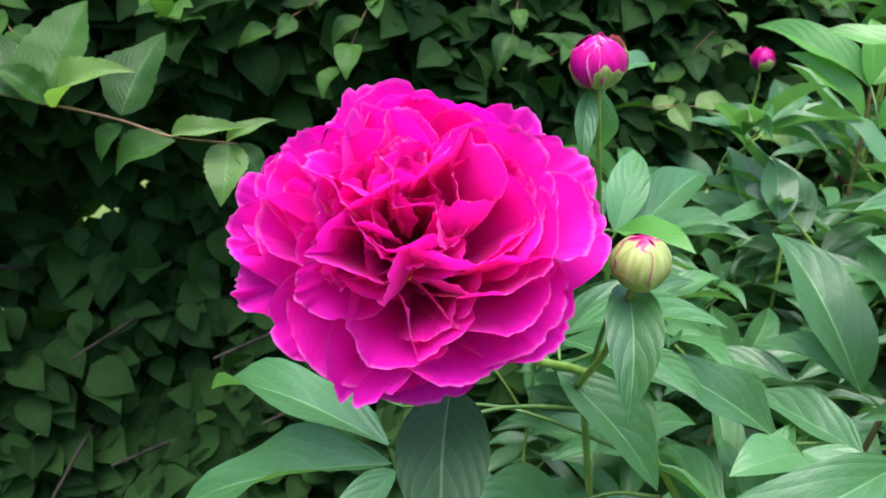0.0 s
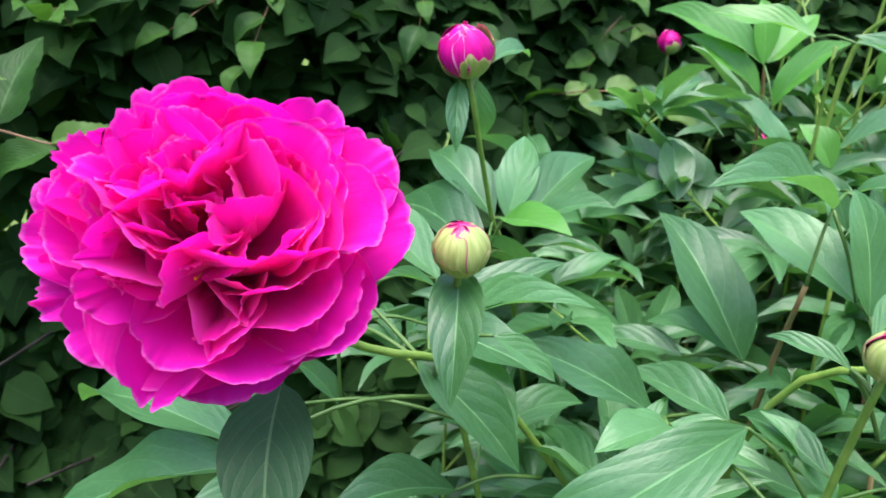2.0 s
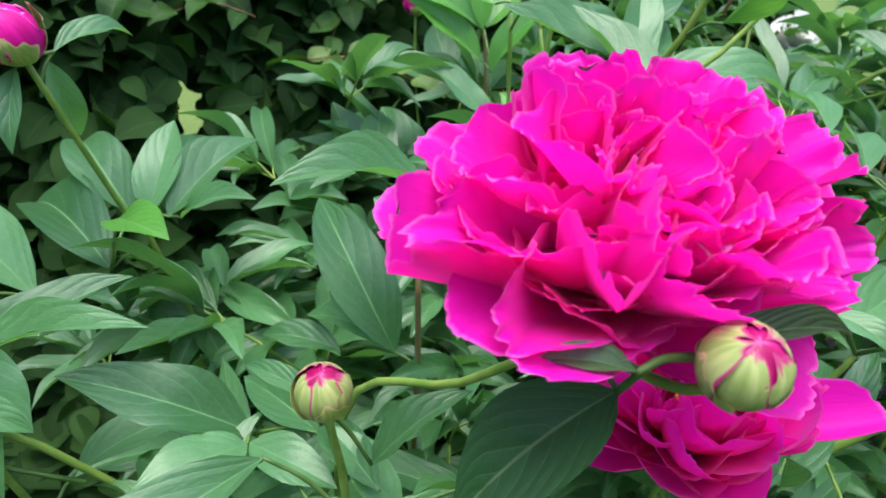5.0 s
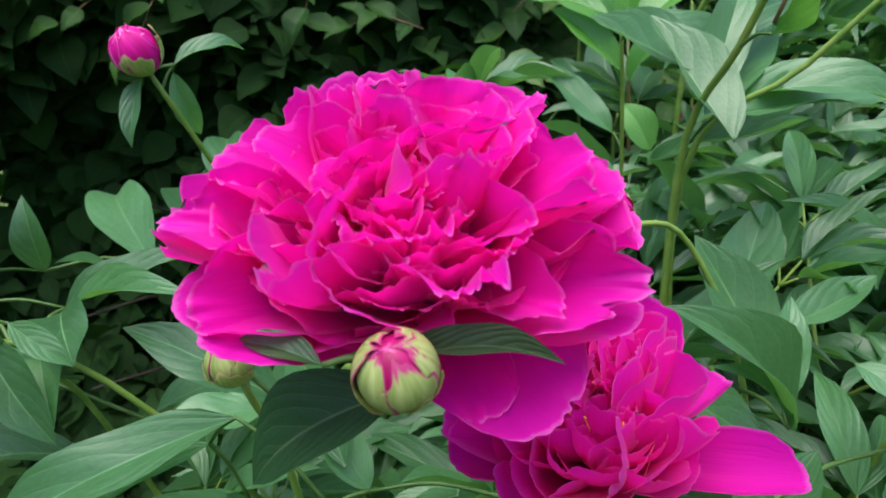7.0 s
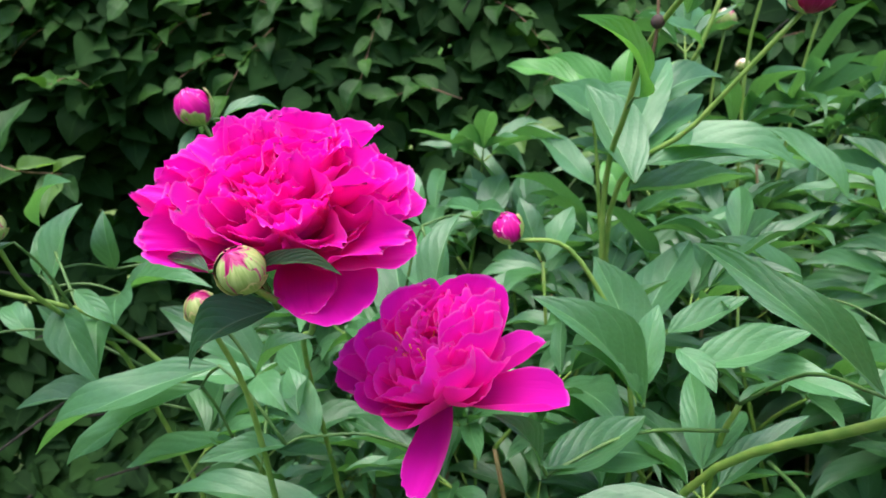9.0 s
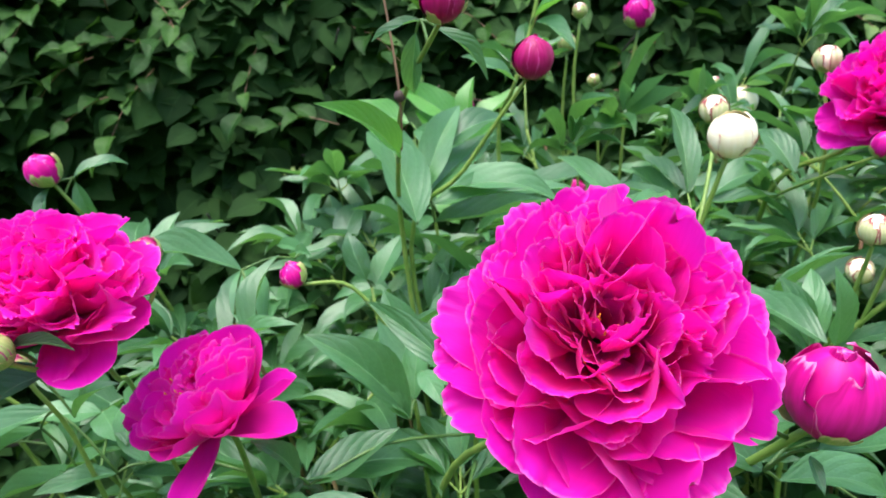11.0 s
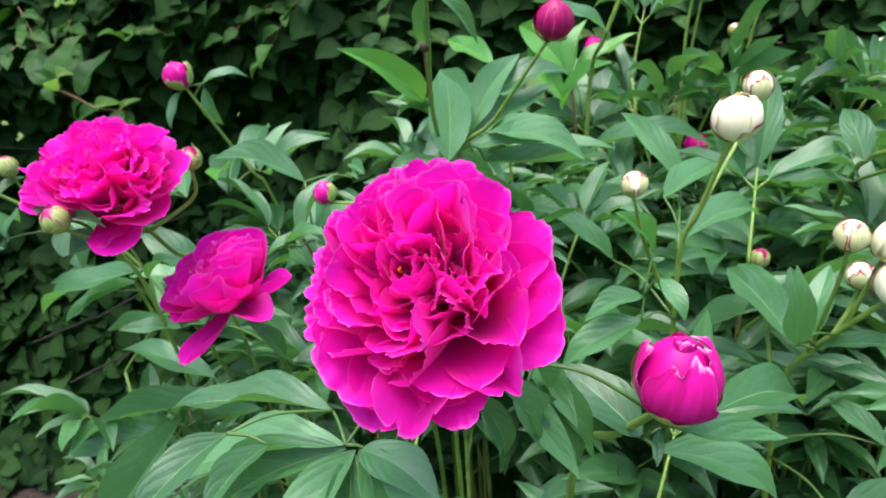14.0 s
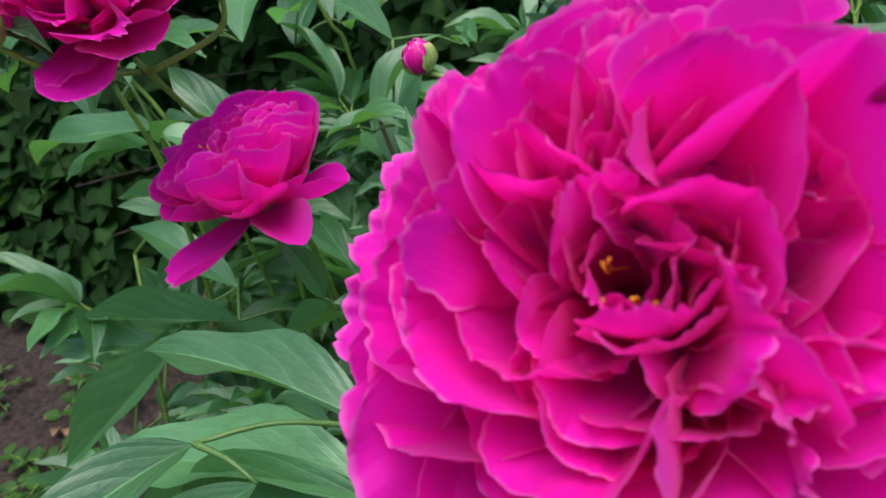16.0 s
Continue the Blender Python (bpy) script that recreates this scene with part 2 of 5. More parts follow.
def toothed(v):
    return oval(v) * (1 + 0.05 * math.sin(60 * v))


rnd = random.Random(7)
LEAF_SHAPES = [(0.07, 0.22, 0.06, 0.10), (0.10, 0.16, 0.08, -0.14), (0.13, 0.28, 0.06, 0.08), (0.05, 0.16, 0.09, 0.14), (0.15, 0.22, 0.07, -0.10), (-0.03, 0.30, 0.06, 0.12)]
leaf_meshes = {}
for key, mat in (("leaf", PEONY_LEAF), ("young", YOUNG_LEAF), ("dark", SHADED_LEAF)):
    leaf_meshes[key] = [sheet_mesh("leaf", leaf_point(lance, a, f, w, t, 1.7 * i), 6, 12, mat) for i, (a, f, w, t) in enumerate(LEAF_SHAPES)]
for meshes in leaf_meshes.values():
    for me in meshes:
        for e in me.edges:  # the crease along the midrib
            e.use_edge_sharp = all(k % 7 == 3 for k in e.vertices)
hedge_meshes = [sheet_mesh("leaf", leaf_point(toothed, a, f, w, t, 1.3 * i), 4, 24, HEDGE_NEAR) for i, (a, f, w, t) in enumerate(LEAF_SHAPES)]
hedge_young_meshes = [sheet_mesh("leaf", leaf_point(toothed, a, f, w, t, 1.3 * i), 6, 24, HEDGE_YOUNG) for i, (a, f, w, t) in enumerate(LEAF_SHAPES)]


def aim(base, tip, facing, width, length=None):
    """The matrix that lays a unit leaf from base to tip, its upper face towards facing."""
    base, tip = Vector(base), Vector(tip)
    y = tip - base
    if length is None:
        length = y.length
    y.normalize()
    z = Vector(facing) - Vector(facing).dot(y) * y
    if z.length < 1e-4:
        z = y.orthogonal()
    z.normalize()
    x = y.cross(z)
    m = Matrix((x * width, y * length, z * length)).transposed().to_4x4()
    m.translation = base
    return m


def tube_mesh(name, pts, r0, r1, mat, sides=8, steps=5):
    """A round stem through pts, which tapers from r0 to r1."""
    pts = [Vector(p) for p in pts]
    ext = [2 * pts[0] - pts[1]] + pts + [2 * pts[-1] - pts[-2]]
    line = []
    for k in range(1, len(ext) - 2):
        p0, p1, p2, p3 = ext[k - 1:k + 3]
        for s in range(steps):
            t = s / steps
            line.append(0.5 * (2 * p1 + (p2 - p0) * t + (2 * p0 - 5 * p1 + 4 * p2 - p3) * t * t + (3 * p1 - p0 - 3 * p2 + p3) * t ** 3))
    line.append(pts[-1])
    verts, faces = [], []
    ref = Vector((0.31, 0.87, 0.2)).normalized()
    for k, p in enumerate(line):
        d = (line[min(k + 1, len(line) - 1)] - line[max(k - 1, 0)]).normalized()
        a = d.cross(ref).normalized()
        c = d.cross(a)
        r = r0 + (r1 - r0) * k / (len(line) - 1)
        verts += [p + r * (math.cos(2 * math.pi * i / sides) * a + math.sin(2 * math.pi * i / sides) * c) for i in range(sides)]
    for k in range(len(line) - 1):
        for i in range(sides):
            j = (i + 1) % sides
            faces.append((k * sides + i, k * sides + j, (k + 1) * sides + j, (k + 1) * sides + i))
    faces += [tuple(range(sides))[::-1], tuple(range((len(line) - 1) * sides, len(line) * sides))]
    me = bpy.data.meshes.new(name)
    me.from_pydata(verts, [], faces)
    me.materials.append(mat)
    return smooth(me)


PLACE = {}


def thing(name, at, label, category, group=""):
    ob = new(name)
    ob.empty_display_size = 0.05
    ob.matrix_basis = Matrix.Translation(at)
    PLACE[ob] = Matrix.Translation(at)
    return tagged(ob, label, category, group)


def part(name, me, parent, m=None, label=""):
    """One mesh object under a thing or a part; m is its pose in the world."""
    ob = new(name, me)
    m = m or Matrix()
    ob.parent = parent
    ob.matrix_parent_inverse = PLACE[parent].inverted() @ m
    PLACE[ob] = m
    return tagged(ob, label)


# ---- petals, blooms and buds ----
def blade(u, v, taper):
    """A round blade on a narrower foot: across (-1 to 1), along (0 to 1), nearness to the rim, angle round the blade."""
    s = 2 * u - 1
    if v < 0.5:
        across, along, q = s * (taper + (1 - taper) * math.sin(math.pi * v) ** 0.9), v, 0.0
        angle = math.copysign(math.pi / 2 + (0.5 - v) * 2, s)
    else:
        q = 2 * v - 1
        across, along = s * math.sqrt(1 - q * q / 2), 0.5 + 0.5 * q * math.sqrt(1 - s * s / 2)
        angle = math.atan2(across, max(1e-6, 2 * along - 1))
    k = s * min(1, 2 * v)
    return across, along, math.sqrt(k * k + q * q - k * k * q * q), angle


def petal_mesh(seed, cup, curl, ruffle, notch, mat, taper=0.35, nu=32, nv=14, roll=0.0, fold=0.0):
    """A petal of unit length and width along y: cupped or folded lengthwise, its rim nicked, toothed and slightly rolled."""
    r = random.Random(seed)
    ph = [r.uniform(0, 6.28) for _ in range(8)]
    clefts = [(r.uniform(-1.1, 1.1), r.uniform(1.0, 4.0), r.uniform(0.05, 0.12)) for _ in range(3)]
    lean, twist = r.uniform(-0.10, 0.10), r.uniform(-0.18, 0.18)

    def point(u, v):
        across, along, rho, a = blade(u, v, taper)
        nick = notch * rho ** 4 * (0.7 * math.sin(3.3 * a + ph[0]) + 1.1 * noise.noise((7 * a, seed * 0.37, 1.0)) + 0.4 * noise.noise((17 * a, seed * 0.37, 5.0)))
        for at, depth, wide in clefts:
            nick -= notch * depth * rho ** 3 * math.exp(-((a - at) / wide) ** 2)
        x = 0.5 * across * (1 + nick)
        if along > 0.5:
            along = 0.5 + (along - 0.5) * (1 + 2 * nick)
        c = curl if abs(curl) > 1e-3 else 1e-3
        y = math.sin(c * along) / c
        z = (1 - math.cos(c * along)) / c + cup * (2 * x) ** 2 * 0.5 * (0.4 + 0.6 * v) + fold * abs(x) * v
        wave = 1.1 * noise.noise((2.2 * a, seed * 0.61, 2.0)) + 0.7 * noise.noise((5.5 * a, seed * 0.61, 7.0)) + 0.3 * math.sin(4.3 * a + ph[4])
        z += ruffle * rho ** 2 * wave + (0.012 + 0.3 * ruffle) * rho ** 8 * noise.noise((11 * a, seed * 0.61, 4.0)) - roll * rho ** 5
        z += 0.018 * noise.noise((5 * x + seed, 4 * y, 3.0)) * min(1, 3 * v) + twist * x * v * v
        return (x + lean * y * y, y, z)
    return sheet_mesh("petal", point, nu, nv, mat)


def petal_set(mat, seed):
    """Five kinds of petal: broad guard, cupped scale, small ruffled crest, incurved dome, lengthwise folded."""
    r = random.Random(seed)
    u = r.uniform
    guard = [petal_mesh(seed + i, u(0.3, 0.6), u(0.3, 0.8), u(0.03, 0.06), u(0.009, 0.015), mat, 0.5, roll=u(0.02, 0.07)) for i in range(8)]
    scale = [petal_mesh(seed + 20 + i, u(0.5, 1.0), u(0.5, 1.1), u(0.03, 0.06), u(0.011, 0.020), mat, 0.40, roll=u(0.02, 0.09)) for i in range(9)]
    crest = [petal_mesh(seed + 40 + i, u(0.5, 1.0), u(0.0, 1.0), u(0.06, 0.11), u(0.025, 0.045), mat, 0.36, 30, 14, roll=u(0.0, 0.10)) for i in range(9)]
    dome = [petal_mesh(seed + 60 + i, u(0.6, 1.0), u(1.2, 1.7), u(0.02, 0.04), u(0.014, 0.024), mat, 0.5) for i in range(4)]
    folded = [petal_mesh(seed + 80 + i, u(0.2, 0.5), u(0.2, 1.0), u(0.03, 0.06), u(0.02, 0.035), mat, 0.38, roll=u(0.02, 0.10), fold=u(0.5, 1.0)) for i in range(6)]
    return guard, scale, crest, dome, folded


def cup_set(mat, seed):
    """Smooth round petals that bend inwards, for a bowl-shaped bloom."""
    r = random.Random(seed)
    u = r.uniform
    outer = [petal_mesh(seed + i, u(0.6, 0.9), u(0.6, 1.1), u(0.012, 0.03), u(0.008, 0.016), mat, 0.5) for i in range(7)]
    inner = [petal_mesh(seed + 20 + i, u(0.5, 1.0), u(0.2, 1.2), u(0.05, 0.09), u(0.03, 0.05), mat, 0.34, 28, 14) for i in range(7)]
    return outer, outer, inner, outer, inner


SETS = {"cup": cup_set(PETAL, 300), "magenta": petal_set(PETAL, 100), "white": petal_set(PETAL_WHITE, 500)}
stamen_mesh = tube_mesh("stamen", [(0, 0, 0), (0, 0.006, 0.010), (0, 0.008, 0.018), (0, 0.006, 0.021)], 0.0004, 0.0010, ANTHER, 6, 3)


def ball_mesh(name, mat, nu=20, nv=14, tip=0.0, squash=1.0):
    def point(u, v):
        a, b = 2 * math.pi * u, math.pi * v
        r = math.sin(b)
        z = -math.cos(b)
        if z > 0:
            r *= 1 - tip * z * z
        return (r * math.cos(a), r * math.sin(a), z * squash + (tip * 0.35 * max(0, z) ** 3))
    return sheet_mesh(name, point, nu, nv, mat)


RECEPTACLE = ball_mesh("bloom", SEPAL, 14, 10)
SEPAL_SHELL = petal_mesh(900, 0.55, 1.2, 0.03, 0.01, SEPAL, 0.4, 10, 8)


def frame_of(centre, axis, turn=0.0):
    z = Vector(axis).normalized()
    x = Vector((0, 1, 0)).cross(z)
    x.normalize()
    y = z.cross(x)
    m = Matrix((x, y, z)).transposed().to_4x4()
    m.translation = Vector(centre)
    return m @ Matrix.Rotation(turn, 4, "Z")


# rings of petals: count, angle from the axis, length, width, kind
FULL = [(6, 98, 0.86, 1.0, 0), (7, 84, 0.94, 0.95, 0), (8, 70, 1.0, 0.85, 1), (8, 56, 1.05, 0.76, 1), (7, 60, 1.02, 0.42, 2), (8, 42, 1.08, 0.66, 1), (7, 44, 1.04, 0.40, 2), (7, 26, 1.08, 0.55, 2), (4, 10, 1.02, 0.48, 2)]
SKIRT = [(7, 97, 0.84, 1.0, 0), (7, 80, 0.92, 0.9, 0)]


def bloom(parent, foot, axis, size, seed, kind="magenta", rings=FULL, stamens=0, label="", flat=1.0, tall=1.0, wild=1.0, spin=0.0, lean=(), lobes=5, double=True, crowd=2):
    """A double bloom on its receptacle. foot: where the petals spring from; size: length of a guard petal;
    flat: how far it is pressed from above; lean: single petals (turn, angle from the axis, length, width, kind)."""
    r = random.Random(seed)
    m = frame_of(foot, axis, 0) @ Matrix.Diagonal((1, flat, tall, 1)) @ Matrix.Rotation(spin, 4, "Z")
    core = part("bloom", RECEPTACLE, parent, m @ Matrix.Diagonal((size * 0.20, size * 0.20, size * 0.14, 1)), label)
    up = Vector((0, 0, 1))

    def petal(phi, th, length, width, me, lift, skew):
        radial = Vector((math.cos(phi), math.sin(phi), 0))
        d = math.sin(th) * radial + math.cos(th) * up
        facing = -math.cos(th) * radial + math.sin(th) * up + skew * radial.cross(up)
        base = radial * size * 0.10 * math.sin(th) + up * size * lift
        part("petal", me, core, m @ aim(base, base + d * length, facing, length * width))

    sets = SETS[kind]
    turn = [r.uniform(0, 6.28) for _ in range(5)]
    for k, (n, angle, length, width, which) in enumerate(rings):
        start = r.uniform(0, 6.28)
        for i in range(n):
            loose = wild * (1.0 if which == 0 else 1.5)
            phi = start + 2 * math.pi * (i + r.uniform(-0.3, 0.3)) / n
            phi += 0.75 * math.sin(lobes * phi + turn[which]) / lobes
            th = radians(angle + loose * r.uniform(-8, 8) + wild * 7 * math.cos(lobes * phi + turn[which]))
            ln, lift = length * r.uniform(1 - 0.09 * loose, 1 + 0.06 * wild), 0.42 if angle < 34 else 0.26 if angle < 50 else 0.02 * k
            if kind != "cup":
                rise, run = ln * math.cos(th) - lift, ln * math.sin(th)
                ln, th = math.hypot(rise, run), math.atan2(run, rise)
            petal(phi, th, size * ln, width * r.uniform(0.85, 1.2), r.choice(sets[which]), 0.02 * k if kind == "cup" else lift, loose * r.uniform(-0.35, 0.35))
    for k, (phi, angle, length, width, which) in enumerate(lean):
        # a guard petal stands alone; the others come with a shorter neighbour in front
        pair = 1 if angle > 76 or not double else crowd if angle < 66 else 2
        for i in range(pair):
            side = 0 if pair == 1 else (9 if (i + k) % 2 else -9) * (0.3 if i == 2 else 1)
            th = radians(angle - ((22 // crowd) * i if angle > 24 else 0) + r.uniform(-5, 5))
            ln = length * (1 - 0.10 * i) * r.uniform(0.95, 1.04)
            # the inner petals spring from a raised heart and open outwards
            lift = 0.10 * math.cos(th) if kind == "cup" or angle >= 58 else 0.30 if angle >= 38 else 0.48
            wide = ln * width * (0.9 if pair == 1 else 0.80 - 0.08 * i)
            rise, run = ln * math.cos(th) - lift, ln * math.sin(th)
            ln = math.hypot(rise, run)
            petal(radians(phi + side + r.uniform(-4, 4)), math.atan2(run, rise), size * ln, wide / ln, r.choice(sets[which]), lift, r.uniform(-0.7, 0.7) if angle < 76 else r.uniform(-0.2, 0.2))
    for i in range(stamens):
        phi, th = r.uniform(0, 6.28), r.uniform(0.05, 0.45)
        d = Vector((math.cos(phi) * math.sin(th), math.sin(phi) * math.sin(th), math.cos(th)))
        part("stamen", stamen_mesh, core, m @ Matrix.Translation(d * size * 0.62) @ frame_of((0, 0, 0), d, r.uniform(0, 6)) @ Matrix.Scale(0.5 * size / 0.07, 4))
    for i in range(4):
        phi = i * 1.57 + 0.4
        radial = Vector((math.cos(phi), math.sin(phi), 0))
        part("sepal", SEPAL_SHELL, core, m @ aim(radial * size * 0.04 - up * size * 0.12, radial * size * 0.34 - up * size * 0.06, (0, 0, 1), size * 0.26))
    return core


BUD_BALLS = {k: ball_mesh("bud", m_, 24, 16, t, s) for k, m_, t, s in (("tight", BUD_DEEP, 0.12, 1.0), ("open", BUD_OPEN, 0.15, 1.05), ("deep", BUD_DEEP, 0.25, 1.12), ("cream", BUD_CREAM, 0.05, 0.92), ("green", BUD_CREAM, 0.1, 1.0), ("half", BUD_OPEN, 0.15, 1.05), ("blush", BUD_CREAM, 0.1, 1.0))}
CREST = {"half": petal_mesh(950, 0.6, 0.6, 0.08, 0.04, BUD_OPEN, 0.5, 14, 10), "open": petal_mesh(950, 0.6, 0.6, 0.08, 0.04, BUD_OPEN, 0.5, 14, 10), "deep": petal_mesh(951, 0.6, 0.6, 0.08, 0.04, BUD_DEEP, 0.5, 14, 10)}


def shell_mesh(name, mat, spread, reach, lift, seed, flare=0.0):
    """A petal or sepal pressed round a bud: a rounded strip of a ball from its foot upwards."""
    r = random.Random(seed)
    ph = [r.uniform(0, 6.28) for _ in range(4)]

    def point(u, v):
        across, along, rho, a = blade(u, v, 0.45)
        nick = 1 + rho ** 4 * (0.07 * math.sin(4 * a + ph[0]) + 0.05 * math.sin(9 * a + ph[1]))
        b = 0.12 + reach * along * nick
        a = across * spread * nick + 0.3 * math.sin(ph[2]) * v
        k = 1 + lift + 0.035 * across + flare * rho ** 4 + 0.015 * math.sin(5 * v + ph[3])
        return (k * math.sin(b) * math.cos(a), k * math.sin(b) * math.sin(a), -k * math.cos(b))
    return sheet_mesh(name, point, 14, 12, mat)


SHELLS = {
    "tight": ([shell_mesh("petal", BUD_SKIN, 0.90 + 0.08 * i, 2.5 + 0.15 * i, 0.035, 3 + i) for i in range(4)], [shell_mesh("sepal", BUD_SEPAL, 0.85, 1.35 + 0.2 * i, 0.075, 10 + i, 0.02) for i in range(3)]),
    "open": ([shell_mesh("petal", BUD_OPEN, 0.85, 2.0 + 0.25 * i, 0.03 + 0.035 * i, 20 + i, 0.12) for i in range(4)], [shell_mesh("sepal", BUD_SEPAL, 0.62 + 0.1 * i, 1.1 + 0.25 * i, 0.16, 30 + i) for i in range(3)]),
    "half": ([shell_mesh("petal", BUD_OPEN, 0.95, 2.3 + 0.15 * i, 0.03 + 0.03 * i, 20 + i, 0.06) for i in range(4)], [shell_mesh("sepal", BUD_SEPAL, 0.6 + 0.08 * i, 1.35 + 0.32 * i, 0.17, 80 + i, 0.12 * (i == 2)) for i in range(3)]),
    "green": ([shell_mesh("petal", BUD_SKIN, 0.85, 2.3 + 0.15 * i, 0.03, 100 + i) for i in range(4)], [shell_mesh("sepal", BUD_SEPAL, 0.7, 1.2 + 0.3 * i, 0.085, 110 + i, 0.02) for i in range(3)]),
    "blush": ([shell_mesh("petal", BUD_RIM, 0.8, 2.2 + 0.15 * i, 0.03 + 0.015 * i, 90 + i, 0.02) for i in range(4)], [shell_mesh("sepal", BUD_SEPAL, 0.6, 0.9 + 0.25 * i, 0.085, 70 + i, 0.02) for i in range(3)]),
    "deep": ([shell_mesh("petal", BUD_DEEP, 0.95, 2.4 + 0.15 * i, 0.03 + 0.02 * i, 40 + i, 0.04) for i in range(4)], [shell_mesh("sepal", BUD_SEPAL, 0.5, 0.85 + 0.25 * i, 0.15, 50 + i, 0.05) for i in range(3)]),
    "cream": ([shell_mesh("petal", BUD_CREAM, 1.0, 2.3 + 0.15 * i, 0.03 + 0.015 * i, 60 + i, 0.02) for i in range(4)], [shell_mesh("sepal", BUD_RIM, 0.8, 0.9 + 0.25 * i, 0.085, 70 + i, 0.02) for i in range(3)]),
}


def bud(parent, centre, axis, radius, kind, seed=0, label="", squash=1.0):
    r = random.Random(seed)
    radius *= 0.94
    m = frame_of(centre, axis, r.uniform(0, 6.28)) @ Matrix.Diagonal((radius, radius, radius * squash, 1))
    core = part("bud", BUD_BALLS[kind], parent, m, label)
    petals, sepals = SHELLS[kind]
    count = 5 if kind in ("tight", "green") else 4
    for i in range(count):
        part("petal", petals[(i + seed) % 4], core, m @ Matrix.Rotation(i * 6.28 / count + r.uniform(-0.3, 0.3), 4, "Z") @ Matrix.Rotation(r.uniform(-0.14, 0.14), 4, "X") @ Matrix.Scale(0.98 + 0.02 * i, 4))
    for i in range(3):
        part("sepal", sepals[(i + seed) % 3], core, m @ Matrix.Rotation(i * 2.1 + r.uniform(-0.4, 0.4), 4, "Z") @ Matrix.Scale(1.03, 4))
    if kind in CREST:
        for i in range(3):
            phi = r.uniform(0, 6.28)
            radial = Vector((math.cos(phi), math.sin(phi), 0))
            foot = radial * 0.25 + Vector((0, 0, 0.6))
            part("petal", CREST[kind], core, m @ aim(foot, foot + Vector((0, 0, 0.62)) + radial * r.uniform(-0.1, 0.25), -radial, 0.55))
    return core


SPINES = {}


def stalk_to(parent, base):
    """A leaf stalk from the shoot's stem, or from a fork near by, to the foot of a leaflet."""
    pts, forks = SPINES[parent]
    near = min(forks, key=lambda f: (f - base).length) if forks else None
    if near is not None and (near - base).length < 0.012:
        return
    if near is not None and (near - base).length < 0.09:
        p = near
    else:
        line = [a.lerp(b, k / 8) for a, b in zip(pts[:-1], pts[1:]) for k in range(9)]
        p = min(line, key=lambda q: (q - base).length + 3.0 * max(0, q.z - base.z + 0.01) + 0.4 * max(0, base.z - 0.25 - q.z))
    forks.append(base)
    mid = p.lerp(base, 0.55) + Vector((0, 0, 0.10 * (base - p).length))
    part("leaf_stalk", tube_mesh("leaf_stalk", [p, mid, base], 0.0016, 0.0011, STALK, 6, 4), parent)


def leaf(parent, base, tip, width, facing=(0, -0.3, 1), kind="leaf", shape=None):
    """One leaflet: length from base to tip, width as a share of its length."""
    base, tip, facing = Vector(base), Vector(tip), Vector(facing).normalized() + Vector((0, 0, 0.35))
    k = len(PLACE) if shape is None else shape
    if parent in SPINES:
        stalk_to(parent, base)
    me = leaf_meshes[kind][k % len(LEAF_SHAPES)]
    ln = (tip - base).length
    return part("leaf", me, parent, aim(base, tip, facing, ln * width * 1.08))


def stem(parent, pts, r0=0.004, r1=0.003, mat=STEM, name="stem"):
    if name == "stem" and parent not in SPINES and PLACE[parent].translation.length > 0:
        SPINES[parent] = ([Vector(p) for p in pts], [])
    slim = 0.82 if name == "stem" else 1.0
    return part(name, tube_mesh(name, pts, r0 * slim, r1 * slim, mat), parent)

# ---- ground ----
def ground_mesh():
    def point(u, v):
        # fine near the bed, coarse towards the horizon
        x, y = ((2 * k - 1) for k in (u, v))
        x, y = (math.copysign(abs(k) ** 4, k) * 400 + 2.2 * k for k in (x, y))
        near = max(0.0, 1 - (abs(x) + abs(y)) / 12)
        z = near * (0.05 * noise.noise((x * 3, y * 3, 0)) + 0.02 * noise.noise((x * 17, y * 17, 4)))
        return (x, y + 0.5, z - 0.02)
    return sheet_mesh("ground", point, 150, 150, SOIL)


ground = tagged(new("ground", ground_mesh()), "brown garden soil with lawn beyond the bed", "ground", kind="structure")


# ---- hedge ----
HEDGE_LEAN = 0.30


def hedge_y(x, z):
    return 0.384 * x + HEDGE_LEAN * (z - 1.09) + 1.147


def scatter_mesh(name, template, mats, mat):
    """Many copies of one small sheet, joined: template mesh, list of matrices."""
    n = len(template.vertices)
    co = np.empty(n * 3)
    template.vertices.foreach_get("co", co)
    co = np.c_[co.reshape(-1, 3), np.ones(n)]
    arr = np.array([np.array(m) for m in mats])
    pts = np.einsum("kij,nj->kni", arr, co)[:, :, :3].reshape(-1, 3)
    quads = np.array([p.vertices[:] for p in template.polygons])
    faces = (quads[None] + (np.arange(len(mats)) * n)[:, None, None]).reshape(-1, 4)
    me = bpy.data.meshes.new(name)
    me.vertices.add(len(pts))
    me.vertices.foreach_set("co", pts.ravel())
    me.loops.add(faces.size)
    me.loops.foreach_set("vertex_index", faces.ravel())
    me.polygons.add(len(faces))
    me.polygons.foreach_set("loop_start", np.arange(0, faces.size, 4))
    uv = np.empty(len(template.loops) * 2)
    template.uv_layers[0].data.foreach_get("uv", uv)
    layer = me.uv_layers.new(name="UVMap")
    layer.data.foreach_set("uv", np.tile(uv, len(mats)))
    me.materials.append(mat)
    me.update(calc_edges=True)
    me.validate()
    return smooth(me)


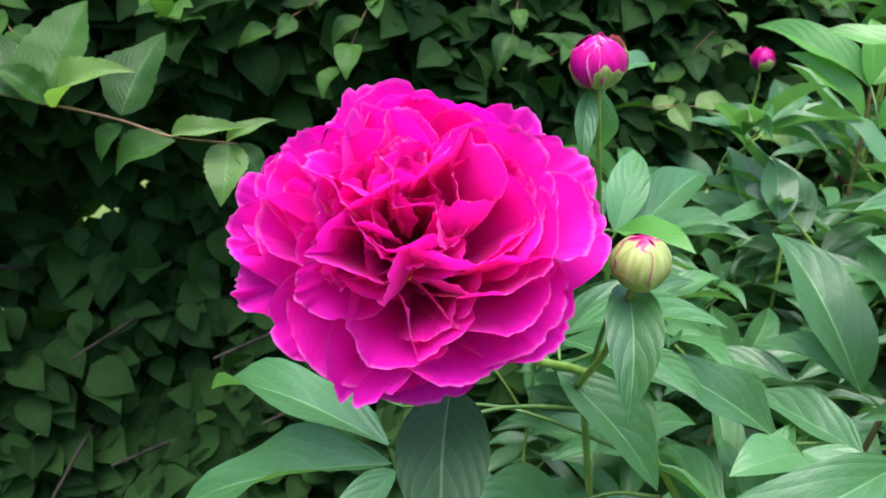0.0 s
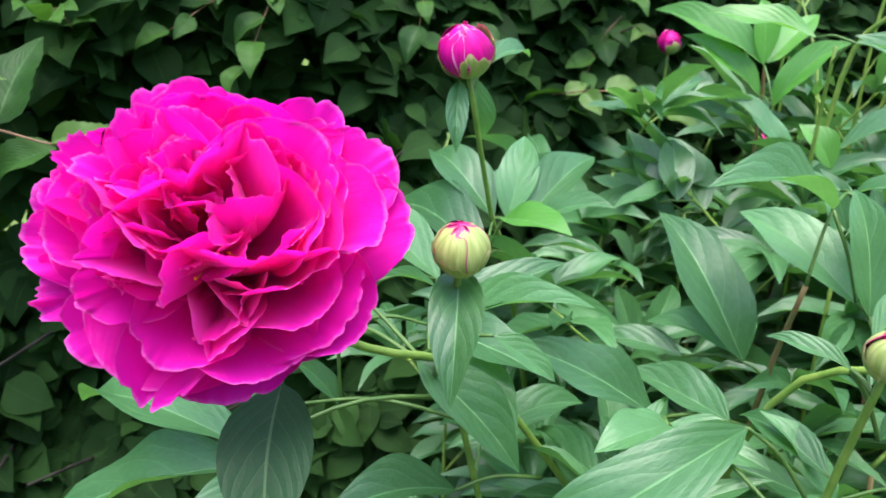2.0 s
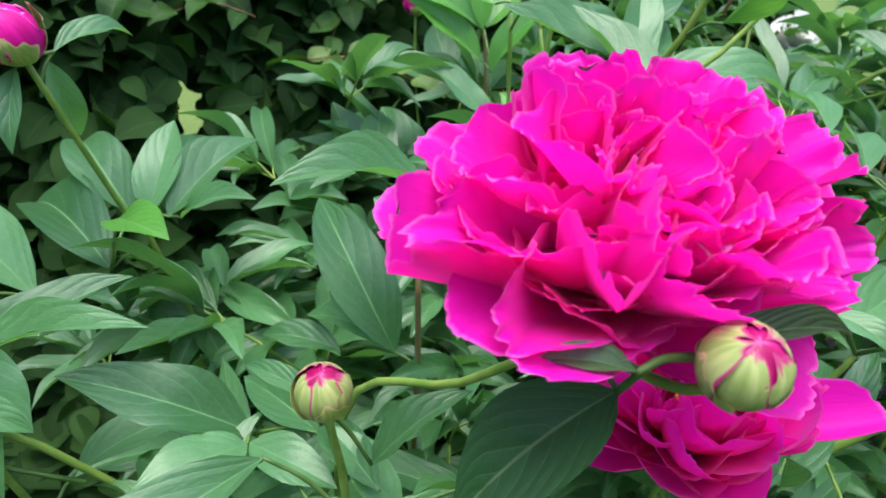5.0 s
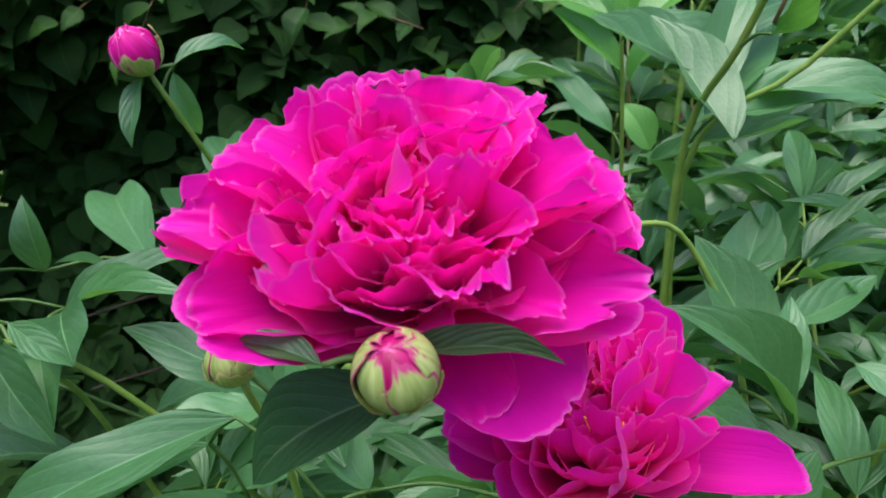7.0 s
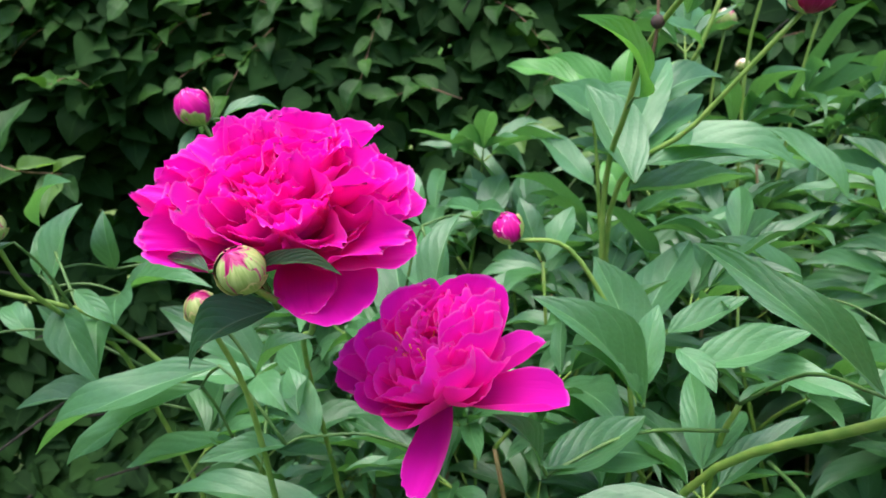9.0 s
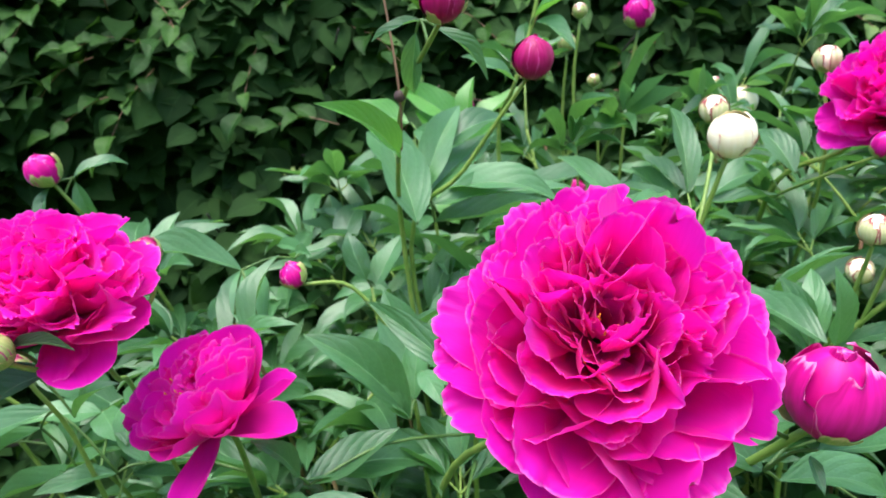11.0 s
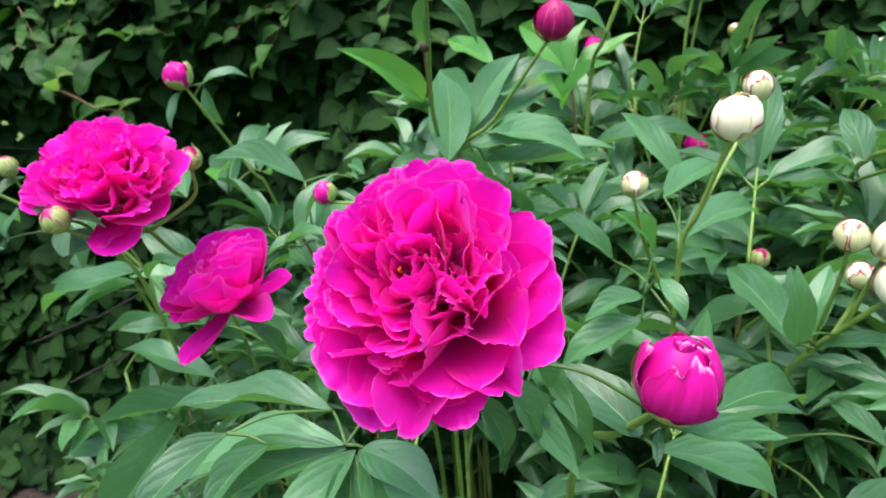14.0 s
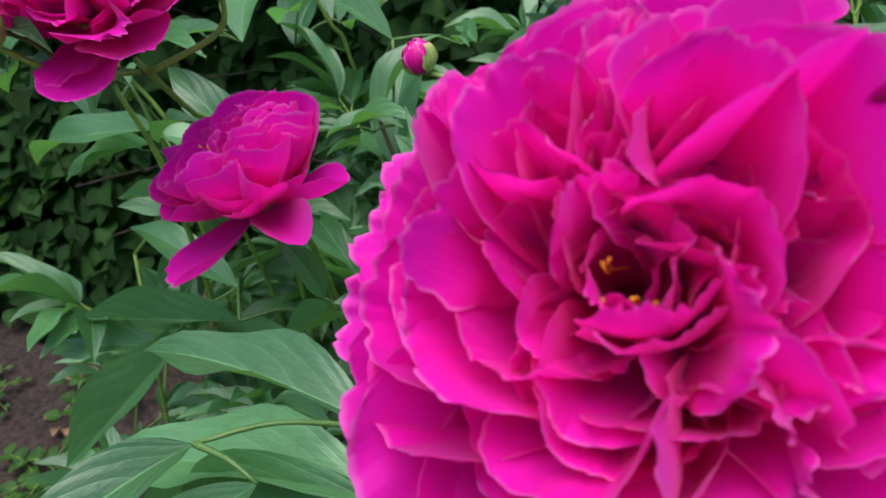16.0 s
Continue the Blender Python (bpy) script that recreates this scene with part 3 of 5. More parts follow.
def hedge_leaf_pose(r, x, z, depth, size):
    depth -= 0.22 * max(0.0, 1 - z / 0.45) * max(0.0, min(1.0, (0.1 - x) / 0.3))
    hollow = 0.28 * max(0.0, min(1.0, (0.10 - x) / 0.4)) * max(0.0, min(1.0, (1.12 - z) / 0.25))
    y = hedge_y(x, z) + depth + hollow + 0.10 * noise.noise((x * 4.5, z * 4.5, 6.0)) + 0.05 * noise.noise((x * 12, z * 12, 2.0)) + 0.03
    normal = Vector((0.30 + r.gauss(0, 0.40), -0.75 + r.gauss(0, 0.3), 0.60 + r.gauss(0, 0.35)))
    hang = Vector((r.gauss(0, 0.9), r.gauss(-0.45, 0.35), -0.45 + r.gauss(0, 0.40)))
    ln = size * r.uniform(0.65, 1.3)
    base = Vector((x, y, z))
    return aim(base, base + hang.normalized() * ln, normal, ln * r.uniform(0.62, 0.82))


def hedge_keep(x, z, r):
    """How closely the leaves stand: a thick wall above, with small gaps near the foot."""
    thick = noise.noise((x * 3.1, z * 3.1, 3.0)) + 0.6 * noise.noise((x * 9, z * 9, 9.0))
    low = max(0.0, min(1.0, (z - 0.35) / 0.5))
    bare = max(0.0, min(1.0, (0.15 - x) / 0.3)) * max(0.0, min(1.0, (z - 0.45) / 0.2)) * max(0.0, min(1.0, (1.05 - z) / 0.2))
    return r.random() < 0.60 + 0.20 * low + 0.60 * thick - 0.34 * bare


hedge = thing("hedge", (0.3, 1.35, 0), "dense dark green clipped hornbeam hedge, thin at its foot", "hedge")
r = random.Random(11)
small_leaf = sheet_mesh("leaf_template", leaf_point(oval, 0.10, 0.16, 0.06, 0.1, 0.5), 2, 6, HEDGE_SHADED)


def hedge_part(name, count, x0, x1, z0, z1, depth, size):
    poses = []
    gap = Vector((-0.06, 1.0, -0.178))
    while len(poses) < count:
        x, z = r.uniform(x0, x1), r.uniform(z0, z1)
        if hedge_keep(x, z, r):
            pose_at = hedge_leaf_pose(r, x, z, depth(), size)
            c = pose_at @ Vector((0, 0.5, 0)) - Vector((0.165, 1.152, 0.895))
            c -= gap * c.y
            # a narrow opening, through which the lawn behind shows
            if abs(c.x) > 0.036 or abs(c.z) > 0.07:
                poses.append(pose_at)
    part(name, scatter_mesh(name, small_leaf, poses, HEDGE_SHADED), hedge)["kind"] = "stuff"


# the mass takes the leaf colour with shade painted in
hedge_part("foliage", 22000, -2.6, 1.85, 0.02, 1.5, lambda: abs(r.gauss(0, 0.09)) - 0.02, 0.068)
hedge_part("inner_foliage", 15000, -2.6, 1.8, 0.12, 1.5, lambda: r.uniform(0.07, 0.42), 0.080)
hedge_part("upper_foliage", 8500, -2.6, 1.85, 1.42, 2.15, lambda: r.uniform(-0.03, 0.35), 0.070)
for i in range(19):
    x = -2.6 + 0.24 * i + r.uniform(-0.06, 0.06)
    y = hedge_y(x, 0.5) + 0.46 + r.uniform(-0.06, 0.06)
    part("trunk", tube_mesh("trunk", [(x, y, -0.1), (x + r.uniform(-0.04, 0.04), y + 0.05, 0.5), (x + r.uniform(-0.1, 0.1), y + 0.2, 1.2), (x + r.uniform(-0.1, 0.1), y + 0.4, 1.95)], 0.018, 0.008, BARK, 7), hedge)
    for k in range(6):
        z = r.uniform(0.25, 1.7)
        x1, y1 = x + r.uniform(-0.25, 0.25), hedge_y(x, z) + r.uniform(0.0, 0.1)
        part("branch", tube_mesh("branch", [(x, y + 0.2 * z, z - 0.1), ((x + x1) / 2, (y + y1) / 2 + 0.1, z), (x1, y1, z + r.uniform(0.0, 0.15))], 0.006, 0.002, BARK, 5, 3), hedge)
# sprays of the face whose leaves can be told apart
for i in range(66):
    x, z = r.uniform(-0.75, 1.6), r.uniform(0.75, 1.42) if i % 3 else r.uniform(1.12, 1.48)
    if x < 0.1 and z < 1.05:
        z += 0.3
    y = hedge_y(x, z) - r.uniform(-0.02, 0.03)
    way = Vector((r.uniform(-1, 1), r.uniform(-0.7, -0.1), r.uniform(-0.5, 0.25))).normalized()
    ln = r.uniform(0.12, 0.22)
    tip = Vector((x, y, z)) + way * ln + Vector((0, 0, -0.02))
    mid = Vector((x, y, z)) + way * ln * 0.5 + Vector((0, 0, 0.012))
    part("twig", tube_mesh("twig", [(x, y, z), mid, tip], 0.0014, 0.0007, TWIG, 5, 3), hedge)
    side = way.cross(Vector((0, -0.5, 0.85))).normalized()
    pale = r.random() < 0.12
    for k in range(6):
        t = 0.15 + 0.17 * k
        at = Vector((x, y, z)).lerp(mid, 2 * t) if t < 0.5 else mid.lerp(tip, 2 * t - 1)
        d = way * 0.7 + side * (0.8 if k % 2 else -0.8) * (1.2 - t) + Vector((0, 0, r.uniform(-0.35, 0.05)))
        size = r.uniform(0.042, 0.066)
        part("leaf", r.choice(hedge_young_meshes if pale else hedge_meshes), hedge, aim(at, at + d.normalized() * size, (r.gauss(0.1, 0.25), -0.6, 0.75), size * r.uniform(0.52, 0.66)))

# a shoot that reaches out of the hedge, with large pale leaves
hedge_twig = [(-0.501, 0.754, 1.017), (-0.396, 0.720, 1.009), (-0.323, 0.706, 0.996), (-0.269, 0.700, 0.980), (-0.210, 0.718, 0.970)]
part("twig", tube_mesh("twig", [(-0.62, 0.95, 0.93)] + hedge_twig, 0.0022, 0.0009, TWIG, 6), hedge)
part("leaf", hedge_meshes[0], hedge, aim((-0.407, 0.721, 1.012), (-0.379, 0.795, 1.110), (0.1, -0.6, 0.75), 0.063))
part("leaf", hedge_meshes[1], hedge, aim((-0.407, 0.722, 1.013), (-0.488, 0.753, 1.077), (0.1, -0.6, 0.75), 0.054))
part("leaf", hedge_meshes[2], hedge, aim((-0.398, 0.720, 1.009), (-0.445, 0.711, 1.046), (0.1, -0.6, 0.75), 0.030))
part("leaf", hedge_meshes[3], hedge, aim((-0.321, 0.707, 1.000), (-0.296, 0.785, 1.078), (0.1, -0.6, 0.75), 0.054))
part("leaf", hedge_young_meshes[4], hedge, aim((-0.390, 0.719, 1.007), (-0.293, 0.689, 1.043), (0.1, -0.6, 0.75), 0.039))
part("leaf", hedge_young_meshes[5], hedge, aim((-0.270, 0.700, 0.981), (-0.198, 0.703, 0.989), (0.1, -0.6, 0.75), 0.026))
part("leaf", hedge_young_meshes[0], hedge, aim((-0.220, 0.714, 0.973), (-0.170, 0.726, 0.993), (0.1, -0.6, 0.75), 0.018))
part("leaf", hedge_young_meshes[1], hedge, aim((-0.219, 0.718, 0.970), (-0.221, 0.679, 0.914), (0.1, -0.6, 0.75), 0.041))
part("leaf", hedge_meshes[2], hedge, aim((-0.270, 0.709, 0.974), (-0.335, 0.708, 0.938), (0.1, -0.6, 0.75), 0.037))
part("leaf", hedge_meshes[3], hedge, aim((-0.210, 0.718, 0.970), (-0.182, 0.705, 0.929), (0.1, -0.6, 0.75), 0.026))
part("leaf", hedge_meshes[4], hedge, aim((-0.324, 0.714, 0.990), (-0.349, 0.712, 0.951), (0.1, -0.6, 0.75), 0.024))

# bright garden beyond the hedge
far = tagged(new("backdrop", sheet_mesh("backdrop", lambda u, v: (-30 + 60 * u, 22 + 1.5 * math.sin(40 * u) + 0.384 * (-30 + 60 * u), 9 * v * (0.8 + 0.2 * math.sin(23 * u))), 60, 12, HEDGE_YOUNG)), "sunlit trees far behind the hedge", "trees", kind="structure")

# unseen dark screen, added to hold back low sky light from the front
behind = tagged(new("backdrop", sheet_mesh("backdrop", lambda u, v: (16 * math.sin(2.4 * (u - 0.5)), 5 - 17 * math.cos(2.4 * (u - 0.5)) + 0.3 * math.sin(30 * u), 5.5 * v * (0.85 + 0.15 * math.sin(19 * u)) - 0.1), 60, 14, HEDGE_SHADED)), "added unseen tree screen behind the viewer that dims the front sky", "trees", kind="structure")


# ---- peony shoots ----
def compound(parent, node_at, way, size, r, kind="leaf", lift=0.15):
    """A peony leaf: a stalk with three groups of leaflets."""
    node_at, way = Vector(node_at), Vector(way).normalized()
    side = way.cross(Vector((0, 0, 1))).normalized()
    fork = node_at + way * size * 0.7 + Vector((0, 0, lift * size))
    stem(parent, [node_at, node_at + way * size * 0.35 + Vector((0, 0, lift * size * 0.7)), fork], 0.0022, 0.0014, STEM, "leaf_stalk")
    for g, (turn, far_) in enumerate(((-0.9, 0.25), (0.0, 0.38), (0.9, 0.25))):
        d = (way * math.cos(turn) + side * math.sin(turn)).normalized()
        hub = fork + d * size * far_ * 0.6 + Vector((0, 0, 0.04 * size))
        stem(parent, [fork, (fork + hub) / 2, hub], 0.0014, 0.001, STEM, "leaf_stalk")
        for a in (-0.62, 0.0, 0.62):
            e = (d * math.cos(a) + d.cross(Vector((0, 0, 1))) * math.sin(a)).normalized()
            ln = size * r.uniform(0.72, 1.05) * (1.12 if a == 0 else 0.9)
            droop = r.uniform(-0.55, 0.15)
            leaf(parent, hub, hub + (e + Vector((0, 0, droop))).normalized() * ln, r.uniform(0.23, 0.33), Vector((0, 0, 1)) + 0.35 * Vector((r.gauss(0, 1), r.gauss(0, 1), 0)), kind, r.randrange(6))


def leafy_shoot(name, height, seed, size=0.10, levels=5):
    r = random.Random(seed)
    ob = thing(name, (0, 0, 0), "leafy green peony shoot without a flower", "peony", "leafy peony shoots")
    bend = Vector((r.uniform(-0.06, 0.06), r.uniform(-0.10, 0.0), 0))
    top = Vector((0, 0, height)) + bend
    stem(ob, [(0, 0, -0.06), Vector((0, 0, height * 0.5)) + bend * 0.25, top], 0.0045, 0.0028, STEM_RED if seed % 2 else STEM)
    start = r.uniform(0, 6.28)
    for k in range(levels):
        t = 0.48 + 0.52 * k / (levels - 1)
        at = Vector((0, 0, height * t)) + bend * t * t
        phi = start + k * 2.4
        compound(ob, at, (math.cos(phi), math.sin(phi), 0.35 + 0.5 * t), size * (1.05 - 0.25 * t), r)
    return ob


protos = [leafy_shoot("peony_shoot", h, s, 0.135) for h, s in ((0.74, 21), (0.80, 22), (0.70, 23), (0.86, 24))]


def canopy(x, y):
    """Height of the leaf mass over the bed: lower towards the camera and at its left edge."""
    h = 0.70 + 0.22 * min(1, max(0, (y - 0.25) / 0.55))
    return h - 0.30 * max(0.0, min(1.0, (0.22 - x) / 0.25)) + 0.04 * max(0, x - 1.0)


r = random.Random(5)
spots = []
tries = 0
while len(spots) < 64 and tries < 6000:
    tries += 1
    x, y = r.uniform(0.02, 2.3), r.uniform(0.26, 1.35)
    if y > 0.80 + 0.40 * x or y < 0.27 + 0.04 * x or (0.86 < x < 1.4 and y < 0.62):
        continue
    if any((x - a) ** 2 + (y - b) ** 2 < 0.115 ** 2 for a, b in spots):
        continue
    spots.append((x, y))
for k, (x, y) in enumerate(spots):
    s = canopy(x, y) / (0.80 + 0.06) * r.uniform(0.92, 1.05)
    m = Matrix.Translation((x, y, 0)) @ Matrix.Rotation(r.uniform(0, 6.28), 4, "Z") @ Matrix.Scale(s, 4)
    if k < len(protos):
        protos[k].matrix_basis = m
    else:
        copy_thing(protos[k % len(protos)], m)
# lower shoots between them
r = random.Random(15)
low = []
while len(low) < 10:
    x, y = r.uniform(0.25, 1.7), r.uniform(0.34, 1.0)
    if y > 0.70 + 0.40 * x or (x > 0.85 and y < 0.62) or any((x - a) ** 2 + (y - b) ** 2 < 0.085 ** 2 for a, b in spots + low):
        continue
    low.append((x, y))
    s = canopy(x, y) / 0.86 * r.uniform(0.66, 0.78)
    copy_thing(protos[len(low) % len(protos)], Matrix.Translation((x, y, 0)) @ Matrix.Rotation(r.uniform(0, 6.28), 4, "Z") @ Matrix.Scale(s, 4))

# taller ones at the back of the bed
for k in range(9):
    x, y = 0.70 + 0.062 * k + r.uniform(-0.02, 0.02), 1.0 + 0.03 * k + r.uniform(-0.12, 0.12)
    s = (1.0 + r.uniform(-0.03, 0.04)) / 0.86
    copy_thing(protos[k % len(protos)], Matrix.Translation((x, y, 0)) @ Matrix.Rotation(r.uniform(0, 6.28), 4, "Z") @ Matrix.Diagonal((0.9, 0.9, s, 1)))

# the uncountable lower leaves of the bed, in fans of leaflets
def leaf_mass(count):
    r = random.Random(19)
    poses = []
    while len(poses) < count:
        x, y = r.uniform(0.12, 2.2), r.uniform(0.34, 1.4)
        if y > 0.80 + 0.40 * x or y < 0.46 + 0.10 * x:
            continue
        top = canopy(x, y) * (0.86 if x > 0.82 and y < 0.66 else 0.94)
        hub = Vector((x, y, r.uniform(0.55, 1.0) ** 0.7 * top))
        phi = r.uniform(0, 6.28)
        for k in range(5):
            a = phi + (k - 2) * 0.6 + r.uniform(-0.15, 0.15)
            d = Vector((math.cos(a), math.sin(a), r.uniform(-0.35, 0.45))).normalized()
            ln = r.uniform(0.075, 0.125) * (1.15 if k == 2 else 0.9)
            poses.append(aim(hub, hub + d * ln, (r.gauss(0, 0.35), r.gauss(-0.25, 0.35), 1), ln * r.uniform(0.27, 0.38)))
    return scatter_mesh("peony_foliage", sheet_mesh("leaf_template", leaf_point(lance, 0.10, 0.2, 0.07, 0.1, 0.8), 4, 9, PEONY_MASS), poses, PEONY_MASS)


tagged(new("peony_foliage", leaf_mass(2600)), "dense lower green leaves of the peony bed", "foliage", kind="stuff")


# ---- the blooms, each on its shoot with its own leaves ----
def flowering(at, label, group="peonies in bloom"):
    return thing("flowering_peony", at, label, "peony", group)


def budding(at, label):
    return thing("budding_peony", at, label, "peony", "peonies in bud")


def leafy(at, label):
    return thing("leafy_peony", at, label, "peony", "tall leafy peony shoots")


def side_bud(parent, pts, axis, radius, kind, seed, label="", r0=0.0022, r1=0.0018, squash=1.0):
    """A bud on a side stem; the last point of pts is the bud's foot."""
    part("bud_stalk", tube_mesh("bud_stalk", pts, r0, r1, STEM), parent)
    return bud(parent, Vector(pts[-1]) + Vector(axis).normalized() * radius * 0.95 * squash, axis, radius, kind, seed, label, squash)


pa = flowering((0.27, 0.49, 0), "tall peony with a large open magenta bloom and a striped bud")
stem(pa, [(0.27, 0.49, -0.06), (0.24, 0.47, 0.55), (0.125, 0.405, 0.840), (0.04, 0.33, 0.925), (-0.008, 0.295, 0.965)], 0.0036, 0.0026)
PA_OUTER = [(5, 84, 1.02, 0.85, 0), (330, 84, 1.0, 0.8, 0), (293, 80, 0.98, 0.8, 0), (308, 70, 1.0, 0.8, 0), (247, 82, 0.98, 0.55, 4), (222, 82, 1.0, 0.75, 0), (203, 88, 1.02, 0.6, 2), (184, 92, 1.06, 0.6, 0), (164, 88, 1.04, 0.7, 0), (143, 78, 1.0, 0.8, 1), (118, 74, 1.02, 0.75, 0), (90, 76, 1.04, 0.8, 0), (66, 76, 1.02, 0.6, 0), (46, 80, 1.0, 0.7, 0), (26, 82, 1.03, 0.8, 0)]
PA_MIDDLE = [(28, 66, 1.04, 1.0, 1), (352, 62, 1.02, 1.0, 1), (318, 62, 1.0, 0.95, 1), (278, 62, 0.92, 0.55, 4), (232, 64, 0.98, 0.8, 1), (205, 66, 1.0, 0.7, 1), (172, 64, 1.02, 0.75, 1), (146, 62, 1.0, 0.7, 1), (112, 60, 1.04, 0.75, 1), (86, 82, 1.05, 0.85, 3), (60, 60, 1.04, 0.75, 1)]
PA_INNER = [(40, 46, 1.0, 0.8, 1), (0, 46, 0.98, 0.85, 1), (318, 44, 0.9, 0.9, 1), (262, 44, 0.9, 0.6, 4), (222, 46, 0.96, 0.6, 2), (195, 42, 1.04, 0.55, 4), (168, 44, 1.06, 0.5, 2), (150, 34, 1.04, 0.6, 2), (128, 42, 1.06, 0.55, 4), (104, 36, 1.05, 0.55, 2), (76, 40, 1.04, 0.6, 1)]
PA_HEART = [(52, 26, 1.06, 0.5, 4), (190, 24, 1.02, 0.5, 4), (235, 24, 0.98, 0.55, 1), (300, 22, 0.86, 0.6, 2), (120, 20, 1.0, 0.5, 2), (165, 12, 0.98, 0.5, 2), (20, 14, 0.84, 0.45, 2)]
bloom(pa, (-0.0115, 0.292, 0.992), (0.02, -0.80, 0.52), 0.075, 1, rings=SKIRT, stamens=5, flat=0.90, lean=PA_OUTER + PA_MIDDLE + PA_INNER + PA_HEART)
side_bud(pa, [(0.078, 0.365, 0.888), (0.083, 0.325, 0.930), (0.088, 0.302, 0.975)], (0.05, -0.25, 0.95), 0.0130, "tight", 31, "round green bud with magenta streaks")
leaf(pa, (-0.029, 0.336, 0.866), (-0.162, 0.439, 0.844), 0.24, (0.10, -0.28, 0.95))
leaf(pa, (-0.028, 0.333, 0.857), (-0.172, 0.388, 0.786), 0.27, (0.10, -0.28, 0.95))
leaf(pa, (-0.026, 0.332, 0.854), (-0.062, 0.302, 0.826), 0.42, (0.11, -0.47, 0.87))
# the "dark" kind carries the bloom's shade in its colour
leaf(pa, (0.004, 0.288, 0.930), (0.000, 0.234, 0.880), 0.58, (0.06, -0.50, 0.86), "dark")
leaf(pa, (0.090, 0.406, 0.774), (0.002, 0.362, 0.791), 0.36, (-0.02, -0.47, 0.88))
leaf(pa, (-0.028, 0.431, 0.835), (-0.083, 0.463, 0.861), 0.42, (0.11, -0.55, 0.83))

pr = leafy((0.16, 0.48, 0), "peony shoot with broad fresh green leaves")
stem(pr, [(0.16, 0.48, -0.06), (0.14, 0.47, 0.5), (0.10, 0.42, 0.80), (0.085, 0.38, 0.87)], 0.0042, 0.0024)
leaf(pr, (0.067, 0.374, 0.894), (0.123, 0.341, 0.833), 0.42, (-0.09, -0.52, 0.85))
leaf(pr, (0.089, 0.319, 0.969), (0.079, 0.263, 0.926), 0.38, (-0.10, -0.57, 0.81))
leaf(pr, (0.110, 0.349, 0.918), (0.145, 0.348, 0.887), 0.42, (-0.14, -0.55, 0.83))
leaf(pr, (0.018, 0.419, 0.898), (0.017, 0.486, 0.969), 0.30, (0.20, -0.59, 0.79))
leaf(pr, (-0.035, 0.477, 0.947), (0.041, 0.449, 0.998), 0.32, (0.22, -0.61, 0.76))
leaf(pr, (0.001, 0.425, 0.908), (-0.005, 0.453, 0.955), 0.30, (0.23, -0.57, 0.79))
leaf(pr, (0.029, 0.500, 0.892), (0.027, 0.502, 0.958), 0.45, (0.17, -0.60, 0.78))
leaf(pr, (0.093, 0.557, 0.872), (0.000, 0.681, 0.903), 0.38, (0.12, -0.61, 0.78))
leaf(pr, (0.078, 0.446, 0.882), (0.180, 0.471, 0.913), 0.33, (0.05, -0.58, 0.81))
leaf(pr, (0.086, 0.445, 0.885), (0.191, 0.431, 0.894), 0.28, (0.04, -0.57, 0.82))
leaf(pr, (0.082, 0.435, 0.884), (0.144, 0.350, 0.886), 0.38, (0.08, -0.54, 0.84))
leaf(pr, (0.076, 0.413, 0.879), (0.122, 0.344, 0.843), 0.44, (0.10, -0.51, 0.86))
leaf(pr, (0.013, 0.437, 0.827), (-0.022, 0.437, 0.871), 0.34, (0.21, -0.51, 0.84))
leaf(pr, (0.087, 0.509, 0.885), (0.039, 0.501, 0.898), 0.20, (0.12, -0.58, 0.80))

pb = flowering((0.30, 0.52, 0), "peony shoot with a domed magenta double bloom and two side buds")
stem(pb, [(0.30, 0.52, -0.06), (0.29, 0.47, 0.55), (0.30, 0.39, 0.835), (0.352, 0.30, 0.905), (0.392, 0.235, 0.965)], 0.0034, 0.0026)
PB_OUTER = [(190, 84, 1.12, 0.6, 4), (210, 77, 1.10, 0.7, 0), (240, 66, 0.88, 0.9, 0), (268, 62, 0.84, 0.9, 0), (296, 68, 0.88, 0.8, 0), (318, 112, 0.95, 0.8, 0), (346, 100, 1.0, 0.8, 0), (296, 116, 0.8, 0.6, 0), (12, 88, 1.04, 0.7, 0), (40, 84, 1.0, 0.8, 0), (160, 84, 1.0, 0.8, 0), (120, 80, 1.0, 0.9, 0), (80, 80, 1.0, 0.9, 0)]
PB_MIDDLE = [(198, 74, 1.12, 0.75, 1), (226, 66, 1.0, 0.95, 1), (258, 62, 0.92, 0.85, 1), (290, 62, 0.94, 0.75, 1), (330, 74, 1.04, 0.7, 2), (355, 72, 1.06, 0.6, 2), (178, 70, 1.05, 0.7, 1), (150, 66, 1.05, 0.8, 1), (120, 62, 1.08, 0.8, 1), (90, 62, 1.08, 0.7, 0), (60, 62, 1.08, 0.7, 1), (28, 66, 1.08, 0.65, 2)]
PB_INNER = [(222, 58, 1.08, 0.8, 1), (252, 60, 1.04, 0.55, 4), (280, 58, 1.0, 0.7, 4), (312, 58, 1.06, 0.6, 2), (340, 56, 1.1, 0.55, 1), (10, 52, 1.1, 0.6, 2), (44, 48, 1.12, 0.6, 2), (76, 46, 1.14, 0.65, 1), (108, 46, 1.14, 0.6, 2), (140, 48, 1.12, 0.75, 1), (172, 52, 1.1, 0.65, 1), (196, 54, 1.1, 0.5, 2)]
PB_HEART = [(215, 40, 1.06, 0.6, 1), (250, 38, 0.98, 0.5, 2), (285, 38, 1.02, 0.55, 2), (320, 38, 1.1, 0.5, 1), (355, 36, 1.14, 0.55, 2), (35, 32, 1.14, 0.5, 2), (80, 28, 1.14, 0.55, 1), (125, 30, 1.14, 0.5, 2), (165, 34, 1.12, 0.6, 1), (60, 14, 1.12, 0.5, 2), (200, 22, 1.02, 0.5, 2), (300, 20, 1.02, 0.45, 2), (140, 12, 1.1, 0.5, 1)]
